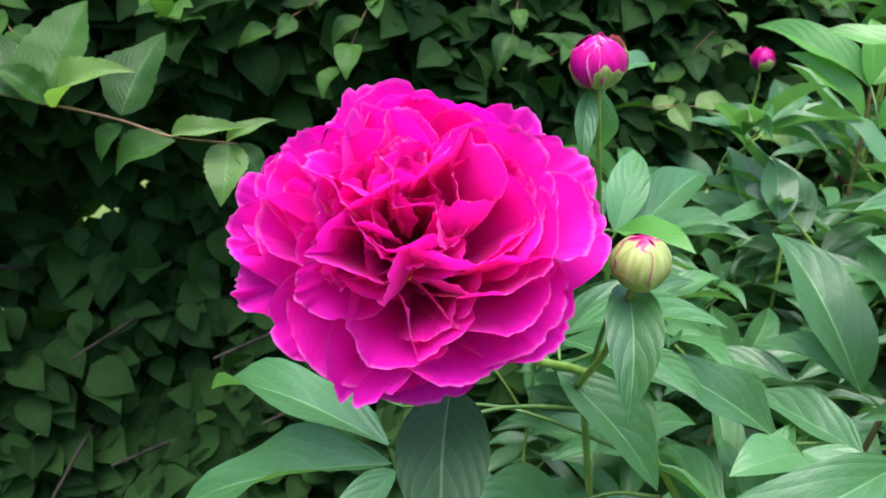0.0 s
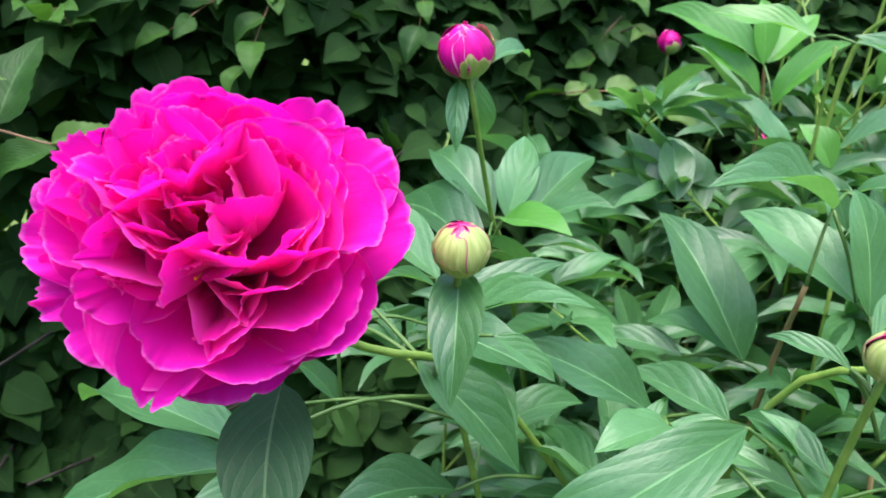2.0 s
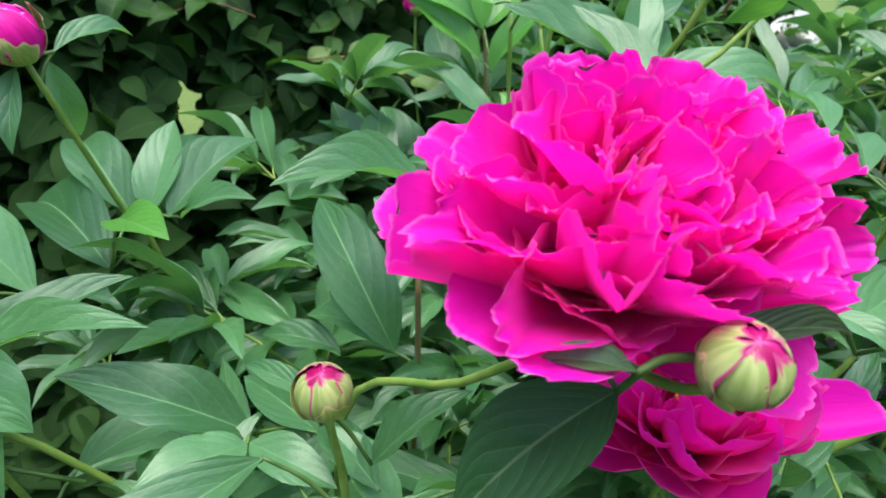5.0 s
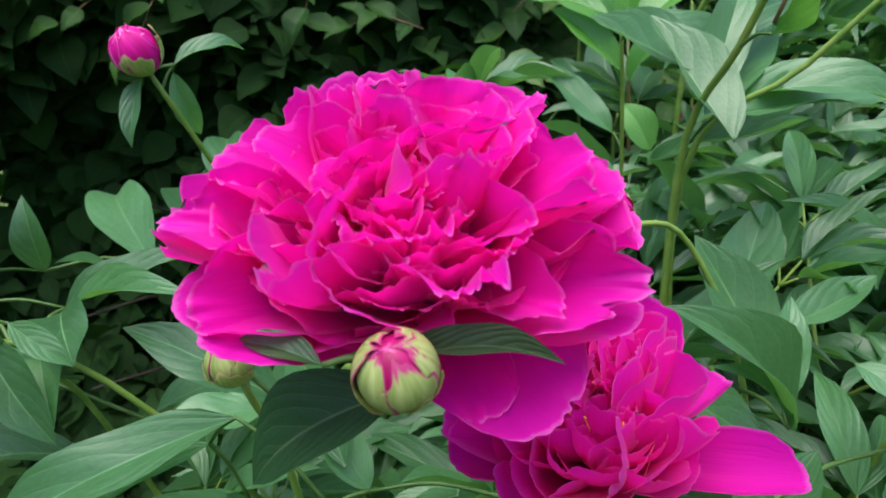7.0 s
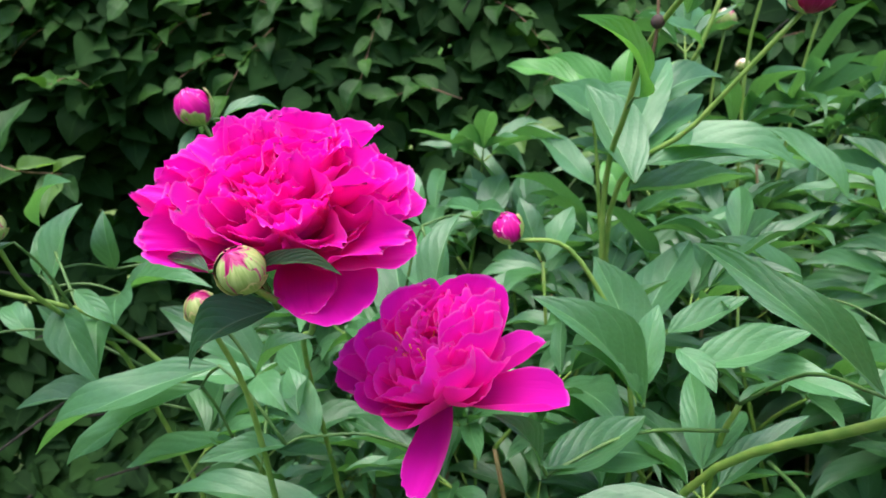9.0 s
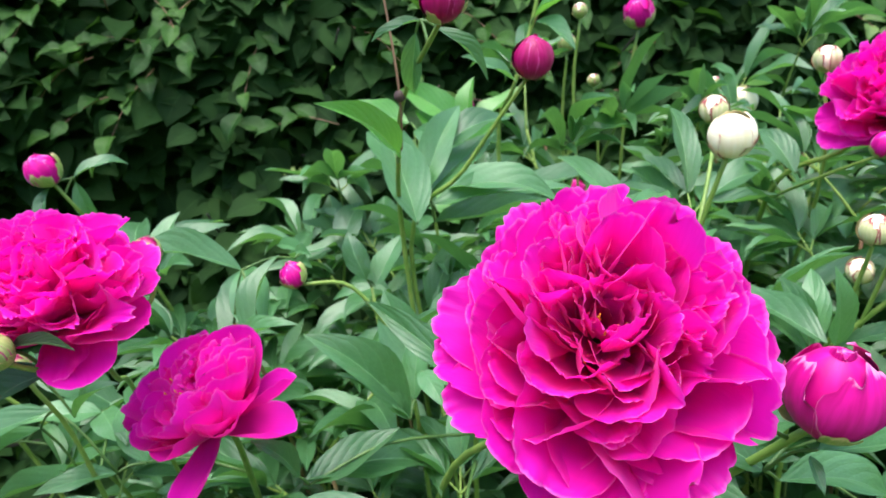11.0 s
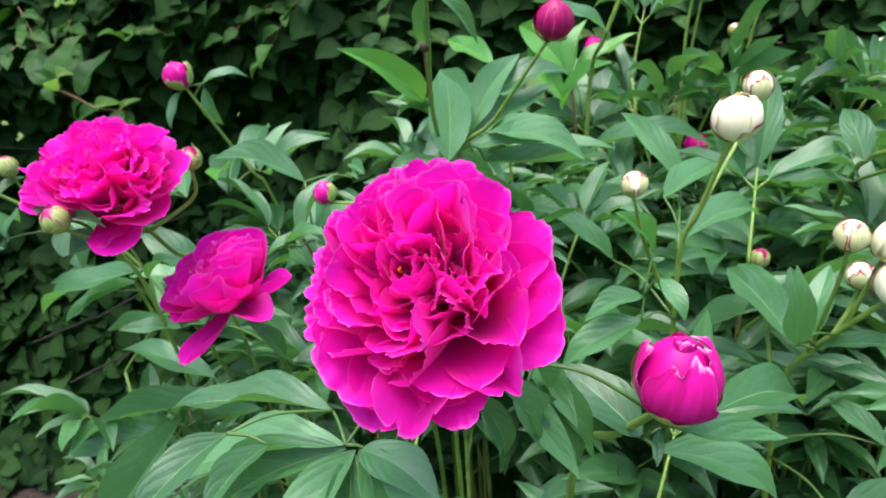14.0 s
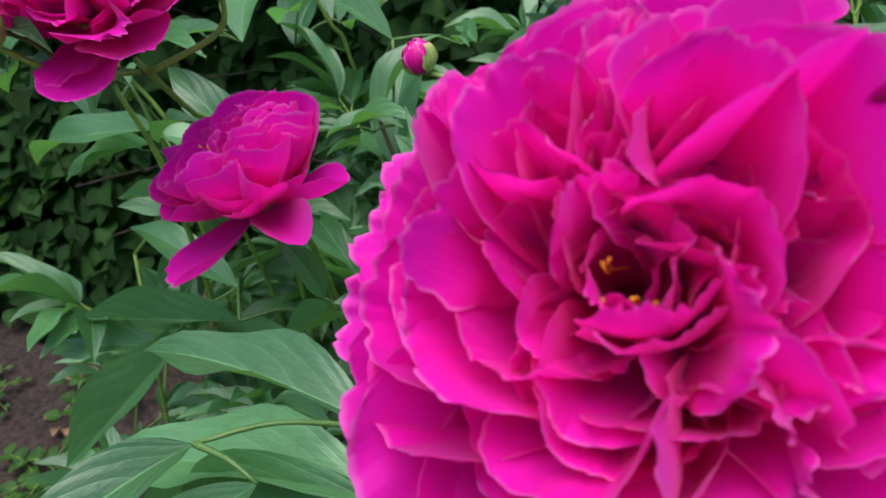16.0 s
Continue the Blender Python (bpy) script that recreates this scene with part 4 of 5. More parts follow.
bloom(pb, (0.386, 0.222, 0.992), (0.02, -0.36, 0.92), 0.080, 12, rings=[(9, 72, 0.80, 0.9, 0)], stamens=4, flat=0.92, tall=0.78, lean=PB_OUTER + PB_MIDDLE + PB_INNER + PB_HEART)
side_bud(pb, [(0.385, 0.24, 0.955), (0.392, 0.19, 0.965), (0.390, 0.158, 0.985)], (-0.1, -0.45, 0.85), 0.0122, "tight", 35, "round striped bud under the bloom")
side_bud(pb, [(0.39, 0.245, 0.955), (0.415, 0.282, 0.98), (0.422, 0.280, 1.010)], (0.1, -0.1, 0.95), 0.0115, "tight", 45, "green side bud behind the bloom")
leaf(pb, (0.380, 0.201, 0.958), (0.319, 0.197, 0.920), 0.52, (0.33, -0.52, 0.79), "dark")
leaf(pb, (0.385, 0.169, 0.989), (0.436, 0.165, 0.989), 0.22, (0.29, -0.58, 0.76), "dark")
leaf(pb, (0.364, 0.164, 0.991), (0.336, 0.169, 0.997), 0.36, (0.38, -0.54, 0.75))

pd = flowering((0.36, 0.50, 0), "peony shoot with a smaller cup-shaped magenta bloom, one petal hanging")
stem(pd, [(0.36, 0.50, -0.06), (0.38, 0.46, 0.5), (0.42, 0.36, 0.77), (0.455, 0.285, 0.865)], 0.005, 0.0032)
PD_OUTER = [(230, 90, 0.84, 0.7, 0), (195, 90, 0.90, 0.65, 0), (262, 92, 0.80, 0.7, 0), (285, 72, 0.86, 0.7, 0), (250, 70, 0.82, 0.7, 0), (215, 74, 0.86, 0.7, 0), (184, 74, 0.92, 0.7, 0), (158, 66, 0.96, 0.65, 0), (320, 70, 0.90, 0.65, 0), (2, 64, 1.0, 0.65, 0), (268, 138, 1.05, 0.36, 0), (338, 106, 1.12, 0.42, 0), (14, 100, 0.95, 0.45, 0)]
PD_CUP = [(10, 52, 1.06, 0.75, 0), (38, 48, 1.10, 0.75, 0), (68, 48, 1.12, 0.77, 0), (98, 48, 1.10, 0.77, 0), (130, 54, 1.04, 0.77, 0), (348, 54, 1.04, 0.72, 0), (322, 56, 0.98, 0.75, 0), (298, 60, 0.92, 0.77, 0), (272, 64, 0.84, 0.79, 0), (240, 62, 0.78, 0.72, 0)]
PD_HEART = [(60, 32, 1.0, 0.45, 2), (120, 32, 0.96, 0.45, 2), (342, 36, 0.95, 0.48, 0), (304, 40, 0.82, 0.48, 0), (20, 28, 0.96, 0.4, 0), (200, 46, 0.70, 0.4, 2), (254, 44, 0.68, 0.42, 2), (90, 20, 0.9, 0.42, 2), (325, 22, 0.8, 0.4, 2), (170, 34, 0.8, 0.4, 2)]
bloom(pd, (0.456, 0.268, 0.878), (-0.12, -0.18, 0.97), 0.077, 3, "cup", rings=[(6, 84, 0.70, 0.8, 0)], stamens=16, tall=0.84, lean=PD_OUTER + PD_CUP + PD_HEART)
leaf(pd, (0.323, 0.345, 0.792), (0.287, 0.380, 0.838), 0.46, (0.26, -0.51, 0.82))
leaf(pd, (0.302, 0.329, 0.792), (0.254, 0.278, 0.803), 0.34, (0.30, -0.46, 0.84))
leaf(pd, (0.381, 0.298, 0.729), (0.223, 0.238, 0.693), 0.21, (0.45, -0.29, 0.84))
leaf(pd, (0.330, 0.338, 0.722), (0.181, 0.325, 0.739), 0.26, (0.47, -0.32, 0.83))
leaf(pd, (0.303, 0.271, 0.679), (0.182, 0.222, 0.639), 0.27, (0.46, -0.25, 0.85))
leaf(pd, (0.331, 0.275, 0.700), (0.255, 0.181, 0.566), 0.30, (0.44, -0.24, 0.87))
leaf(pd, (0.252, 0.330, 0.860), (0.091, 0.290, 0.791), 0.25, (0.53, -0.31, 0.79))
leaf(pd, (0.231, 0.332, 0.840), (0.099, 0.311, 0.769), 0.25, (0.52, -0.31, 0.79))
leaf(pd, (0.237, 0.356, 0.777), (0.129, 0.346, 0.747), 0.22, (0.50, -0.32, 0.81))

pe = flowering((0.50, 0.52, 0), "leaning peony shoot with a very large ruffled magenta bloom")
stem(pe, [(0.50, 0.52, -0.06), (0.54, 0.45, 0.5), (0.617, 0.337, 0.77), (0.702, 0.224, 0.892), (0.757, 0.165, 0.955)], 0.0044, 0.0034)
PE_OUTER = [(205, 88, 1.04, 0.7, 0), (232, 86, 1.0, 0.8, 0), (258, 92, 1.06, 0.85, 0), (282, 94, 1.02, 0.6, 4), (305, 88, 1.0, 0.7, 0), (330, 90, 1.04, 0.6, 4), (350, 84, 1.0, 0.75, 0), (12, 82, 1.02, 0.8, 0), (35, 80, 1.04, 0.75, 0), (62, 80, 1.04, 0.7, 0), (90, 78, 1.05, 0.75, 0), (115, 78, 1.05, 0.7, 0), (138, 80, 1.03, 0.75, 1), (162, 84, 1.05, 0.75, 0), (186, 84, 1.03, 0.7, 0)]
PE_MIDDLE = [(222, 68, 1.0, 0.95, 0), (262, 68, 0.98, 0.95, 1), (300, 66, 0.96, 0.9, 1), (335, 64, 1.02, 0.7, 1), (2, 64, 1.04, 0.6, 2), (25, 64, 1.06, 0.7, 1), (52, 64, 1.06, 0.8, 1), (78, 60, 1.08, 0.6, 4), (98, 62, 1.08, 0.65, 1), (124, 62, 1.06, 0.7, 1), (150, 62, 1.04, 0.8, 1), (178, 66, 1.02, 0.8, 1), (200, 72, 1.0, 0.7, 1)]
PE_INNER = [(236, 50, 0.96, 0.75, 1), (285, 52, 0.92, 0.8, 1), (330, 48, 1.0, 0.55, 4), (0, 46, 1.06, 0.5, 2), (28, 46, 1.1, 0.55, 2), (54, 48, 1.12, 0.65, 1), (80, 44, 1.12, 0.5, 4), (104, 46, 1.1, 0.6, 2), (130, 46, 1.08, 0.6, 1), (158, 46, 1.06, 0.65, 1), (190, 50, 1.02, 0.7, 1)]
PE_HEART = [(66, 32, 1.12, 0.5, 1), (110, 30, 1.1, 0.5, 2), (145, 32, 1.08, 0.5, 1), (178, 34, 1.0, 0.5, 2), (325, 28, 0.98, 0.55, 1), (10, 26, 1.04, 0.5, 2), (255, 30, 0.86, 0.55, 1), (35, 14, 1.02, 0.45, 2), (120, 16, 0.98, 0.45, 2), (300, 16, 0.84, 0.4, 2)]
bloom(pe, (0.757, 0.157, 0.973), (0.02, -0.72, 0.68), 0.082, 4, rings=SKIRT, stamens=14, crowd=3, lean=PE_OUTER + PE_MIDDLE + PE_INNER + PE_HEART)
leaf(pe, (0.667, 0.156, 0.842), (0.495, 0.115, 0.785), 0.27, (0.05, -0.05, 1), shape=3)
leaf(pe, (0.639, 0.180, 0.850), (0.467, 0.165, 0.818), 0.24, (0.05, 0.05, 1), shape=3)
leaf(pe, (0.668, 0.155, 0.839), (0.552, 0.112, 0.755), 0.32, (0.36, -0.29, 0.89))
leaf(pe, (0.671, 0.156, 0.838), (0.712, 0.085, 0.765), 0.36, (0.31, -0.33, 0.89))
leaf(pe, (0.674, 0.158, 0.838), (0.640, 0.075, 0.760), 0.34, (0.2, -0.4, 0.85))
leaf(pe, (0.680, 0.162, 0.838), (0.795, 0.098, 0.785), 0.34, (0.1, -0.35, 0.88))
leaf(pe, (0.676, 0.160, 0.838), (0.755, 0.141, 0.824), 0.48, (0.28, -0.35, 0.89))
leaf(pe, (0.787, 0.162, 0.926), (0.804, 0.191, 0.858), 0.32, (0.22, -0.43, 0.87))
leaf(pe, (0.772, 0.158, 0.912), (0.791, 0.170, 0.858), 0.36, (0.23, -0.41, 0.88))
leaf(pe, (0.588, 0.116, 0.857), (0.574, 0.032, 0.832), 0.36, (0.25, -0.25, 0.92))
leaf(pe, (0.624, 0.120, 0.854), (0.615, 0.056, 0.832), 0.34, (0.25, -0.25, 0.92))
leaf(pe, (0.762, 0.209, 0.875), (0.787, 0.175, 0.854), 0.34, (-0.1, -0.40, 0.88))
leaf(pe, (0.781, 0.221, 0.878), (0.844, 0.172, 0.854), 0.32, (-0.1, -0.40, 0.88))
leaf(pe, (0.780, 0.254, 0.888), (0.832, 0.207, 0.867), 0.34, (-0.1, -0.40, 0.88))

pf = flowering((0.98, 0.95, 0), "magenta peony bloom with a bud, in front of a white one")
stem(pf, [(0.98, 0.95, -0.06), (0.98, 0.88, 0.6), (1.00, 0.78, 0.90), (1.06, 0.70, 0.97), (1.10, 0.685, 1.0)], 0.005, 0.0035)
NARROW = [(n + 3, angle, length, width * 0.62, kind) for n, angle, length, width, kind in FULL]
bloom(pf, (1.108, 0.685, 1.016), (-0.05, -0.65, 0.72), 0.083, 5, rings=NARROW, wild=1.2, lean=((285, 122, 0.95, 0.7, 0), (200, 105, 1.0, 0.8, 0)))
side_bud(pf, [(1.00, 0.78, 0.90), (1.04, 0.66, 0.955), (1.066, 0.60, 0.982)], (0.1, -0.3, 0.9), 0.0135, "half", 46)
leaf(pf, (1.011, 0.696, 0.950), (0.985, 0.758, 0.997), 0.44, (-0.10, -0.67, 0.73))

pg = flowering((1.26, 0.95, 0), "tall peony shoot with a large pure white double bloom")
stem(pg, [(1.26, 0.95, -0.06), (1.26, 0.88, 0.6), (1.247, 0.845, 0.965)], 0.005, 0.0035)
bloom(pg, (1.238, 0.832, 0.990), (-0.05, -0.45, 0.88), 0.098, 6, "white", rings=NARROW)

pk = flowering((1.50, 1.46, 0), "white peony bloom at the far end of the bed")
stem(pk, [(1.50, 1.46, -0.06), (1.50, 1.45, 0.5), (1.487, 1.45, 0.872)], 0.005, 0.0035)
bloom(pk, (1.485, 1.445, 0.880), (-0.1, -0.4, 0.9), 0.068, 7, "white")

# ---- leafy shoots behind the blooms ----
pl = leafy((0.43, 0.87, 0), "leafy peony shoot in the middle of the bed")
stem(pl, [(0.43, 0.87, -0.06), (0.43, 0.86, 0.5), (0.42, 0.83, 0.84)], 0.0042, 0.0024)
pm = leafy((0.49, 0.66, 0), "short leafy peony shoot behind the blooms")
stem(pm, [(0.49, 0.66, -0.06), (0.49, 0.65, 0.5), (0.489, 0.62, 0.865)], 0.0042, 0.0024)
ph = leafy((0.55, 0.82, 0), "tall leafy peony shoot with a bright upper leaf")
stem(ph, [(0.55, 0.82, -0.06), (0.55, 0.81, 0.6), (0.548, 0.785, 0.9), (0.541, 0.755, 1.04)], 0.0042, 0.0024)
po = leafy((0.60, 1.20, 0), "leafy peony shoot at the back of the bed")
stem(po, [(0.60, 1.20, -0.06), (0.60, 1.19, 0.5), (0.595, 1.18, 0.80), (0.600, 1.167, 0.868)], 0.0042, 0.0024)

# ---- buds on their stems ----
p1 = budding((0.21, 0.74, 0), "opening magenta peony bud on a long stem above leaves")
stem(p1, [(0.21, 0.74, -0.06), (0.20, 0.72, 0.6), (0.165, 0.67, 0.85), (0.15, 0.645, 0.90), (0.122, 0.568, 1.042)], 0.0042, 0.0028)
bud(p1, (0.119, 0.560, 1.060), (-0.12, -0.4, 0.9), 0.0195, "half", 32)
leaf(p1, (0.137, 0.602, 0.868), (0.054, 0.732, 0.893), 0.40, (0.07, -0.62, 0.78))
leaf(p1, (0.153, 0.652, 0.897), (0.101, 0.763, 0.942), 0.42, (0.04, -0.66, 0.75))
leaf(p1, (0.165, 0.650, 0.896), (0.194, 0.712, 0.965), 0.44, (-0.01, -0.66, 0.75))
leaf(p1, (0.182, 0.646, 0.894), (0.267, 0.712, 0.940), 0.42, (-0.06, -0.65, 0.76))
leaf(p1, (0.194, 0.644, 0.892), (0.260, 0.607, 0.913), 0.36, (-0.06, -0.63, 0.77))
leaf(p1, (0.154, 0.594, 0.914), (0.198, 0.523, 0.916), 0.50, (-0.01, -0.63, 0.78), "young")
leaf(p1, (0.179, 0.667, 0.890), (0.220, 0.781, 0.931), 0.40, (-0.03, -0.65, 0.76))
leaf(p1, (0.136, 0.588, 1.044), (0.184, 0.635, 1.048), 0.34, (0.01, -0.72, 0.69))
leaf(p1, (0.115, 0.568, 1.037), (0.108, 0.540, 0.984), 0.32, (0.07, -0.69, 0.72))
leaf(p1, (0.129, 0.598, 1.037), (0.134, 0.619, 0.977), 0.38, (0.04, -0.70, 0.72))

pc = budding((0.27, 0.38, 0), "small green peony bud with a magenta top, among broad leaves")
stem(pc, [(0.27, 0.38, -0.06), (0.275, 0.36, 0.55), (0.29, 0.31, 0.82), (0.285, 0.277, 0.918)], 0.004, 0.0024)
bud(pc, (0.284, 0.271, 0.932), (0, -0.3, 0.9), 0.0124, "tight", 34)
leaf(pc, (0.241, 0.433, 0.803), (0.135, 0.423, 0.875), 0.38, (-0.03, -0.52, 0.85))
leaf(pc, (0.283, 0.408, 0.812), (0.237, 0.482, 0.819), 0.44, (-0.11, -0.50, 0.86))
leaf(pc, (0.238, 0.406, 0.815), (0.175, 0.366, 0.825), 0.52, (-0.05, -0.48, 0.88))
leaf(pc, (0.240, 0.406, 0.816), (0.289, 0.361, 0.804), 0.48, (-0.12, -0.46, 0.88))
leaf(pc, (0.312, 0.339, 0.815), (0.289, 0.408, 0.817), 0.38, (-0.17, -0.46, 0.87))
leaf(pc, (0.281, 0.293, 0.914), (0.251, 0.322, 0.921), 0.30, (-0.17, -0.51, 0.84))
leaf(pc, (0.304, 0.296, 0.870), (0.357, 0.297, 0.901), 0.34, (-0.25, -0.45, 0.86))
leaf(pr, (0.116, 0.466, 0.773), (0.204, 0.496, 0.780), 0.36, (0.01, -0.50, 0.87))

ps = budding((0.55, 0.52, 0), "small pink peony bud beside a leafy shoot")
stem(ps, [(0.55, 0.52, -0.06), (0.56, 0.49, 0.5), (0.58, 0.42, 0.76), (0.57, 0.44, 0.86)], 0.0042, 0.0024)
side_bud(ps, [(0.57, 0.44, 0.86), (0.53, 0.43, 0.93), (0.487, 0.405, 0.945)], (-0.3, -0.25, 0.8), 0.0118, "half", 36)
leaf(ps, (0.587, 0.365, 0.821), (0.506, 0.349, 0.916), 0.36, (0.02, -0.59, 0.81))
leaf(ps, (0.586, 0.366, 0.824), (0.530, 0.345, 0.879), 0.30, (0.01, -0.57, 0.82))
leaf(ps, (0.586, 0.401, 0.836), (0.550, 0.466, 0.913), 0.44, (-0.00, -0.61, 0.79))
leaf(ps, (0.590, 0.380, 0.832), (0.601, 0.418, 0.886), 0.40, (-0.03, -0.59, 0.80))
leaf(ps, (0.588, 0.496, 0.833), (0.642, 0.590, 0.895), 0.40, (-0.05, -0.63, 0.78))
leaf(ps, (0.610, 0.443, 0.852), (0.678, 0.467, 0.877), 0.40, (-0.08, -0.61, 0.79))
leaf(pm, (0.487, 0.611, 0.878), (0.464, 0.632, 0.936), 0.50, (0.08, -0.66, 0.75))
leaf(pm, (0.491, 0.629, 0.862), (0.520, 0.692, 0.912), 0.42, (0.05, -0.66, 0.75))
leaf(pl, (0.379, 0.813, 0.858), (0.358, 0.883, 0.939), 0.45, (0.13, -0.67, 0.73))
leaf(pl, (0.396, 0.798, 0.864), (0.415, 0.872, 0.925), 0.50, (0.11, -0.67, 0.73))

pt = budding((0.555, 0.60, 0), "tall dark magenta peony bud on a stem with a withered knot")
stem(pt, [(0.555, 0.60, -0.06), (0.552, 0.58, 0.6), (0.556, 0.553, 0.93), (0.578, 0.49, 1.038), (0.603, 0.445, 1.105), (0.660, 0.340, 1.160)], 0.0042, 0.0026)
bud(pt, (0.666, 0.332, 1.177), (0, -0.2, 1), 0.0165, "deep", 37)
part("dry_stem", tube_mesh("dry_stem", [(0.590, 0.462, 1.055), (0.600, 0.442, 1.106), (0.597, 0.446, 1.18), (0.590, 0.450, 1.27)], 0.0014, 0.0009, TWIG, 6, 4), pt)
part("withered_knot", ball_mesh("withered_knot", CASE, 10, 8), pt, Matrix.Translation((0.600, 0.442, 1.106)) @ Matrix.Scale(0.0055, 4))
leaf(pt, (0.641, 0.375, 1.166), (0.601, 0.364, 1.154), 0.26, (0.27, -0.70, 0.66))
leaf(pt, (0.652, 0.375, 1.159), (0.688, 0.378, 1.113), 0.27, (0.22, -0.71, 0.67))
leaf(pt, (0.632, 0.392, 1.158), (0.619, 0.417, 1.109), 0.36, (0.25, -0.69, 0.67))

pu = budding((0.58, 0.62, 0), "dark magenta peony bud on a slanting stem with green leaves")
stem(pu, [(0.58, 0.62, -0.06), (0.57, 0.60, 0.6), (0.562, 0.560, 0.93), (0.638, 0.526, 1.019), (0.714, 0.492, 1.108)], 0.0042, 0.0024)
bud(pu, (0.720, 0.488, 1.124), (0.1, -0.2, 1), 0.0185, "deep", 38)
leaf(ph, (0.548, 0.733, 1.044), (0.635, 0.648, 0.997), 0.32, (-0.38, -0.61, 0.69))
leaf(ph, (0.530, 0.774, 1.049), (0.428, 0.831, 1.078), 0.32, (0.07, -0.74, 0.66), "young")
leaf(pu, (0.579, 0.562, 1.007), (0.500, 0.662, 1.055), 0.36, (0.02, -0.73, 0.69))
leaf(pu, (0.589, 0.591, 1.025), (0.680, 0.664, 1.053), 0.36, (-0.07, -0.73, 0.68))
leaf(pu, (0.595, 0.548, 0.981), (0.752, 0.616, 0.969), 0.26, (-0.10, -0.69, 0.72))
leaf(pu, (0.581, 0.620, 0.943), (0.719, 0.707, 0.941), 0.24, (-0.07, -0.68, 0.73))
leaf(ph, (0.541, 0.815, 0.914), (0.458, 0.867, 0.984), 0.36, (0.05, -0.70, 0.71))
leaf(pt, (0.587, 0.457, 1.049), (0.543, 0.372, 1.112), 0.31, (0.2, -0.70, 0.25), "young", shape=4)
leaf(pu, (0.585, 0.507, 0.970), (0.540, 0.600, 1.056), 0.40, (0.34, -0.60, 0.73))
leaf(pu, (0.581, 0.566, 0.986), (0.624, 0.641, 1.077), 0.32, (0.30, -0.63, 0.72))
leaf(pu, (0.577, 0.560, 0.980), (0.660, 0.671, 1.036), 0.30, (0.28, -0.63, 0.73))
leaf(pu, (0.600, 0.578, 0.986), (0.734, 0.555, 0.969), 0.34, (0.25, -0.62, 0.75))

pv = budding((0.84, 0.60, 0), "two cream peony buds on one tall stem")
stem(pv, [(0.84, 0.60, -0.06), (0.84, 0.56, 0.6), (0.845, 0.52, 0.87), (0.865, 0.50, 0.94), (0.890, 0.483, 1.018)], 0.0042, 0.0028)
bud(pv, (0.893, 0.479, 1.037), (0.05, -0.2, 1), 0.0215, "cream", 39)
side_bud(pv, [(0.865, 0.50, 0.94), (0.89, 0.56, 1.0), (0.90, 0.60, 1.033)], (0.05, -0.2, 1), 0.0155, "blush", 47)
side_bud(pv, [(0.842, 0.54, 0.80), (0.82, 0.48, 0.90), (0.812, 0.443, 0.968)], (0.1, -0.2, 1), 0.0125, "blush", 40)
leaf(pv, (0.755, 0.605, 0.833), (0.656, 0.595, 0.893), 0.28, (0.19, -0.58, 0.79))
leaf(pv, (0.825, 0.445, 0.838), (0.757, 0.403, 0.795), 0.42, (0.15, -0.52, 0.84))
leaf(pv, (0.824, 0.456, 0.860), (0.776, 0.414, 0.843), 0.40, (0.15, -0.54, 0.83))
leaf(pv, (0.842, 0.560, 0.886), (0.910, 0.671, 0.885), 0.33, (0.06, -0.62, 0.79))
leaf(pv, (0.815, 0.687, 0.914), (0.731, 0.723, 0.992), 0.30, (0.14, -0.65, 0.75))
leaf(pv, (0.827, 0.477, 0.898), (0.793, 0.453, 0.946), 0.50, (0.14, -0.59, 0.79), "young")
leaf(pv, (0.843, 0.432, 0.891), (0.871, 0.410, 0.862), 0.45, (0.10, -0.56, 0.82))
leaf(pv, (0.815, 0.587, 0.924), (0.853, 0.699, 0.938), 0.34, (0.10, -0.64, 0.76))

pw = budding((0.96, 0.62, 0), "cluster of four cream peony buds of unlike size")
stem(pw, [(0.96, 0.62, -0.06), (0.955, 0.57, 0.5), (0.955, 0.51, 0.74), (0.975, 0.485, 0.81), (1.027, 0.437, 0.897)], 0.0046, 0.003)
bud(pw, (1.034, 0.429, 0.916), (0.15, -0.3, 0.9), 0.0215, "cream", 41)
side_bud(pw, [(0.975, 0.485, 0.81), (0.988, 0.44, 0.90), (0.992, 0.42, 0.944)], (0, -0.2, 1), 0.0135, "blush", 42)
side_bud(pw, [(0.985, 0.475, 0.82), (1.003, 0.485, 0.86), (1.008, 0.49, 0.884)], (0, -0.2, 1), 0.0125, "blush", 48)
side_bud(pw, [(1.0, 0.462, 0.85), (1.013, 0.445, 0.91), (1.018, 0.436, 0.933)], (0.2, -0.1, 1), 0.0135, "cream", 49, squash=1.3)
side_bud(pw, [(0.955, 0.53, 0.70), (0.93, 0.63, 0.78), (0.915, 0.693, 0.812)], (0, -0.2, 1), 0.0125, "tight", 50)
leaf(pw, (0.964, 0.416, 0.854), (0.956, 0.399, 0.933), 0.36, (-0.00, -0.57, 0.82))
leaf(pw, (0.961, 0.426, 0.851), (0.892, 0.533, 0.869), 0.30, (0.03, -0.57, 0.82))
leaf(pw, (0.983, 0.472, 0.822), (1.054, 0.459, 0.840), 0.27, (-0.13, -0.56, 0.82))
leaf(pw, (0.963, 0.487, 0.815), (0.898, 0.583, 0.855), 0.28, (-0.06, -0.58, 0.81))
leaf(pw, (0.967, 0.489, 0.818), (0.950, 0.536, 0.878), 0.32, (-0.08, -0.58, 0.81))
leaf(pw, (0.973, 0.491, 0.820), (0.986, 0.553, 0.878), 0.36, (-0.10, -0.59, 0.80))
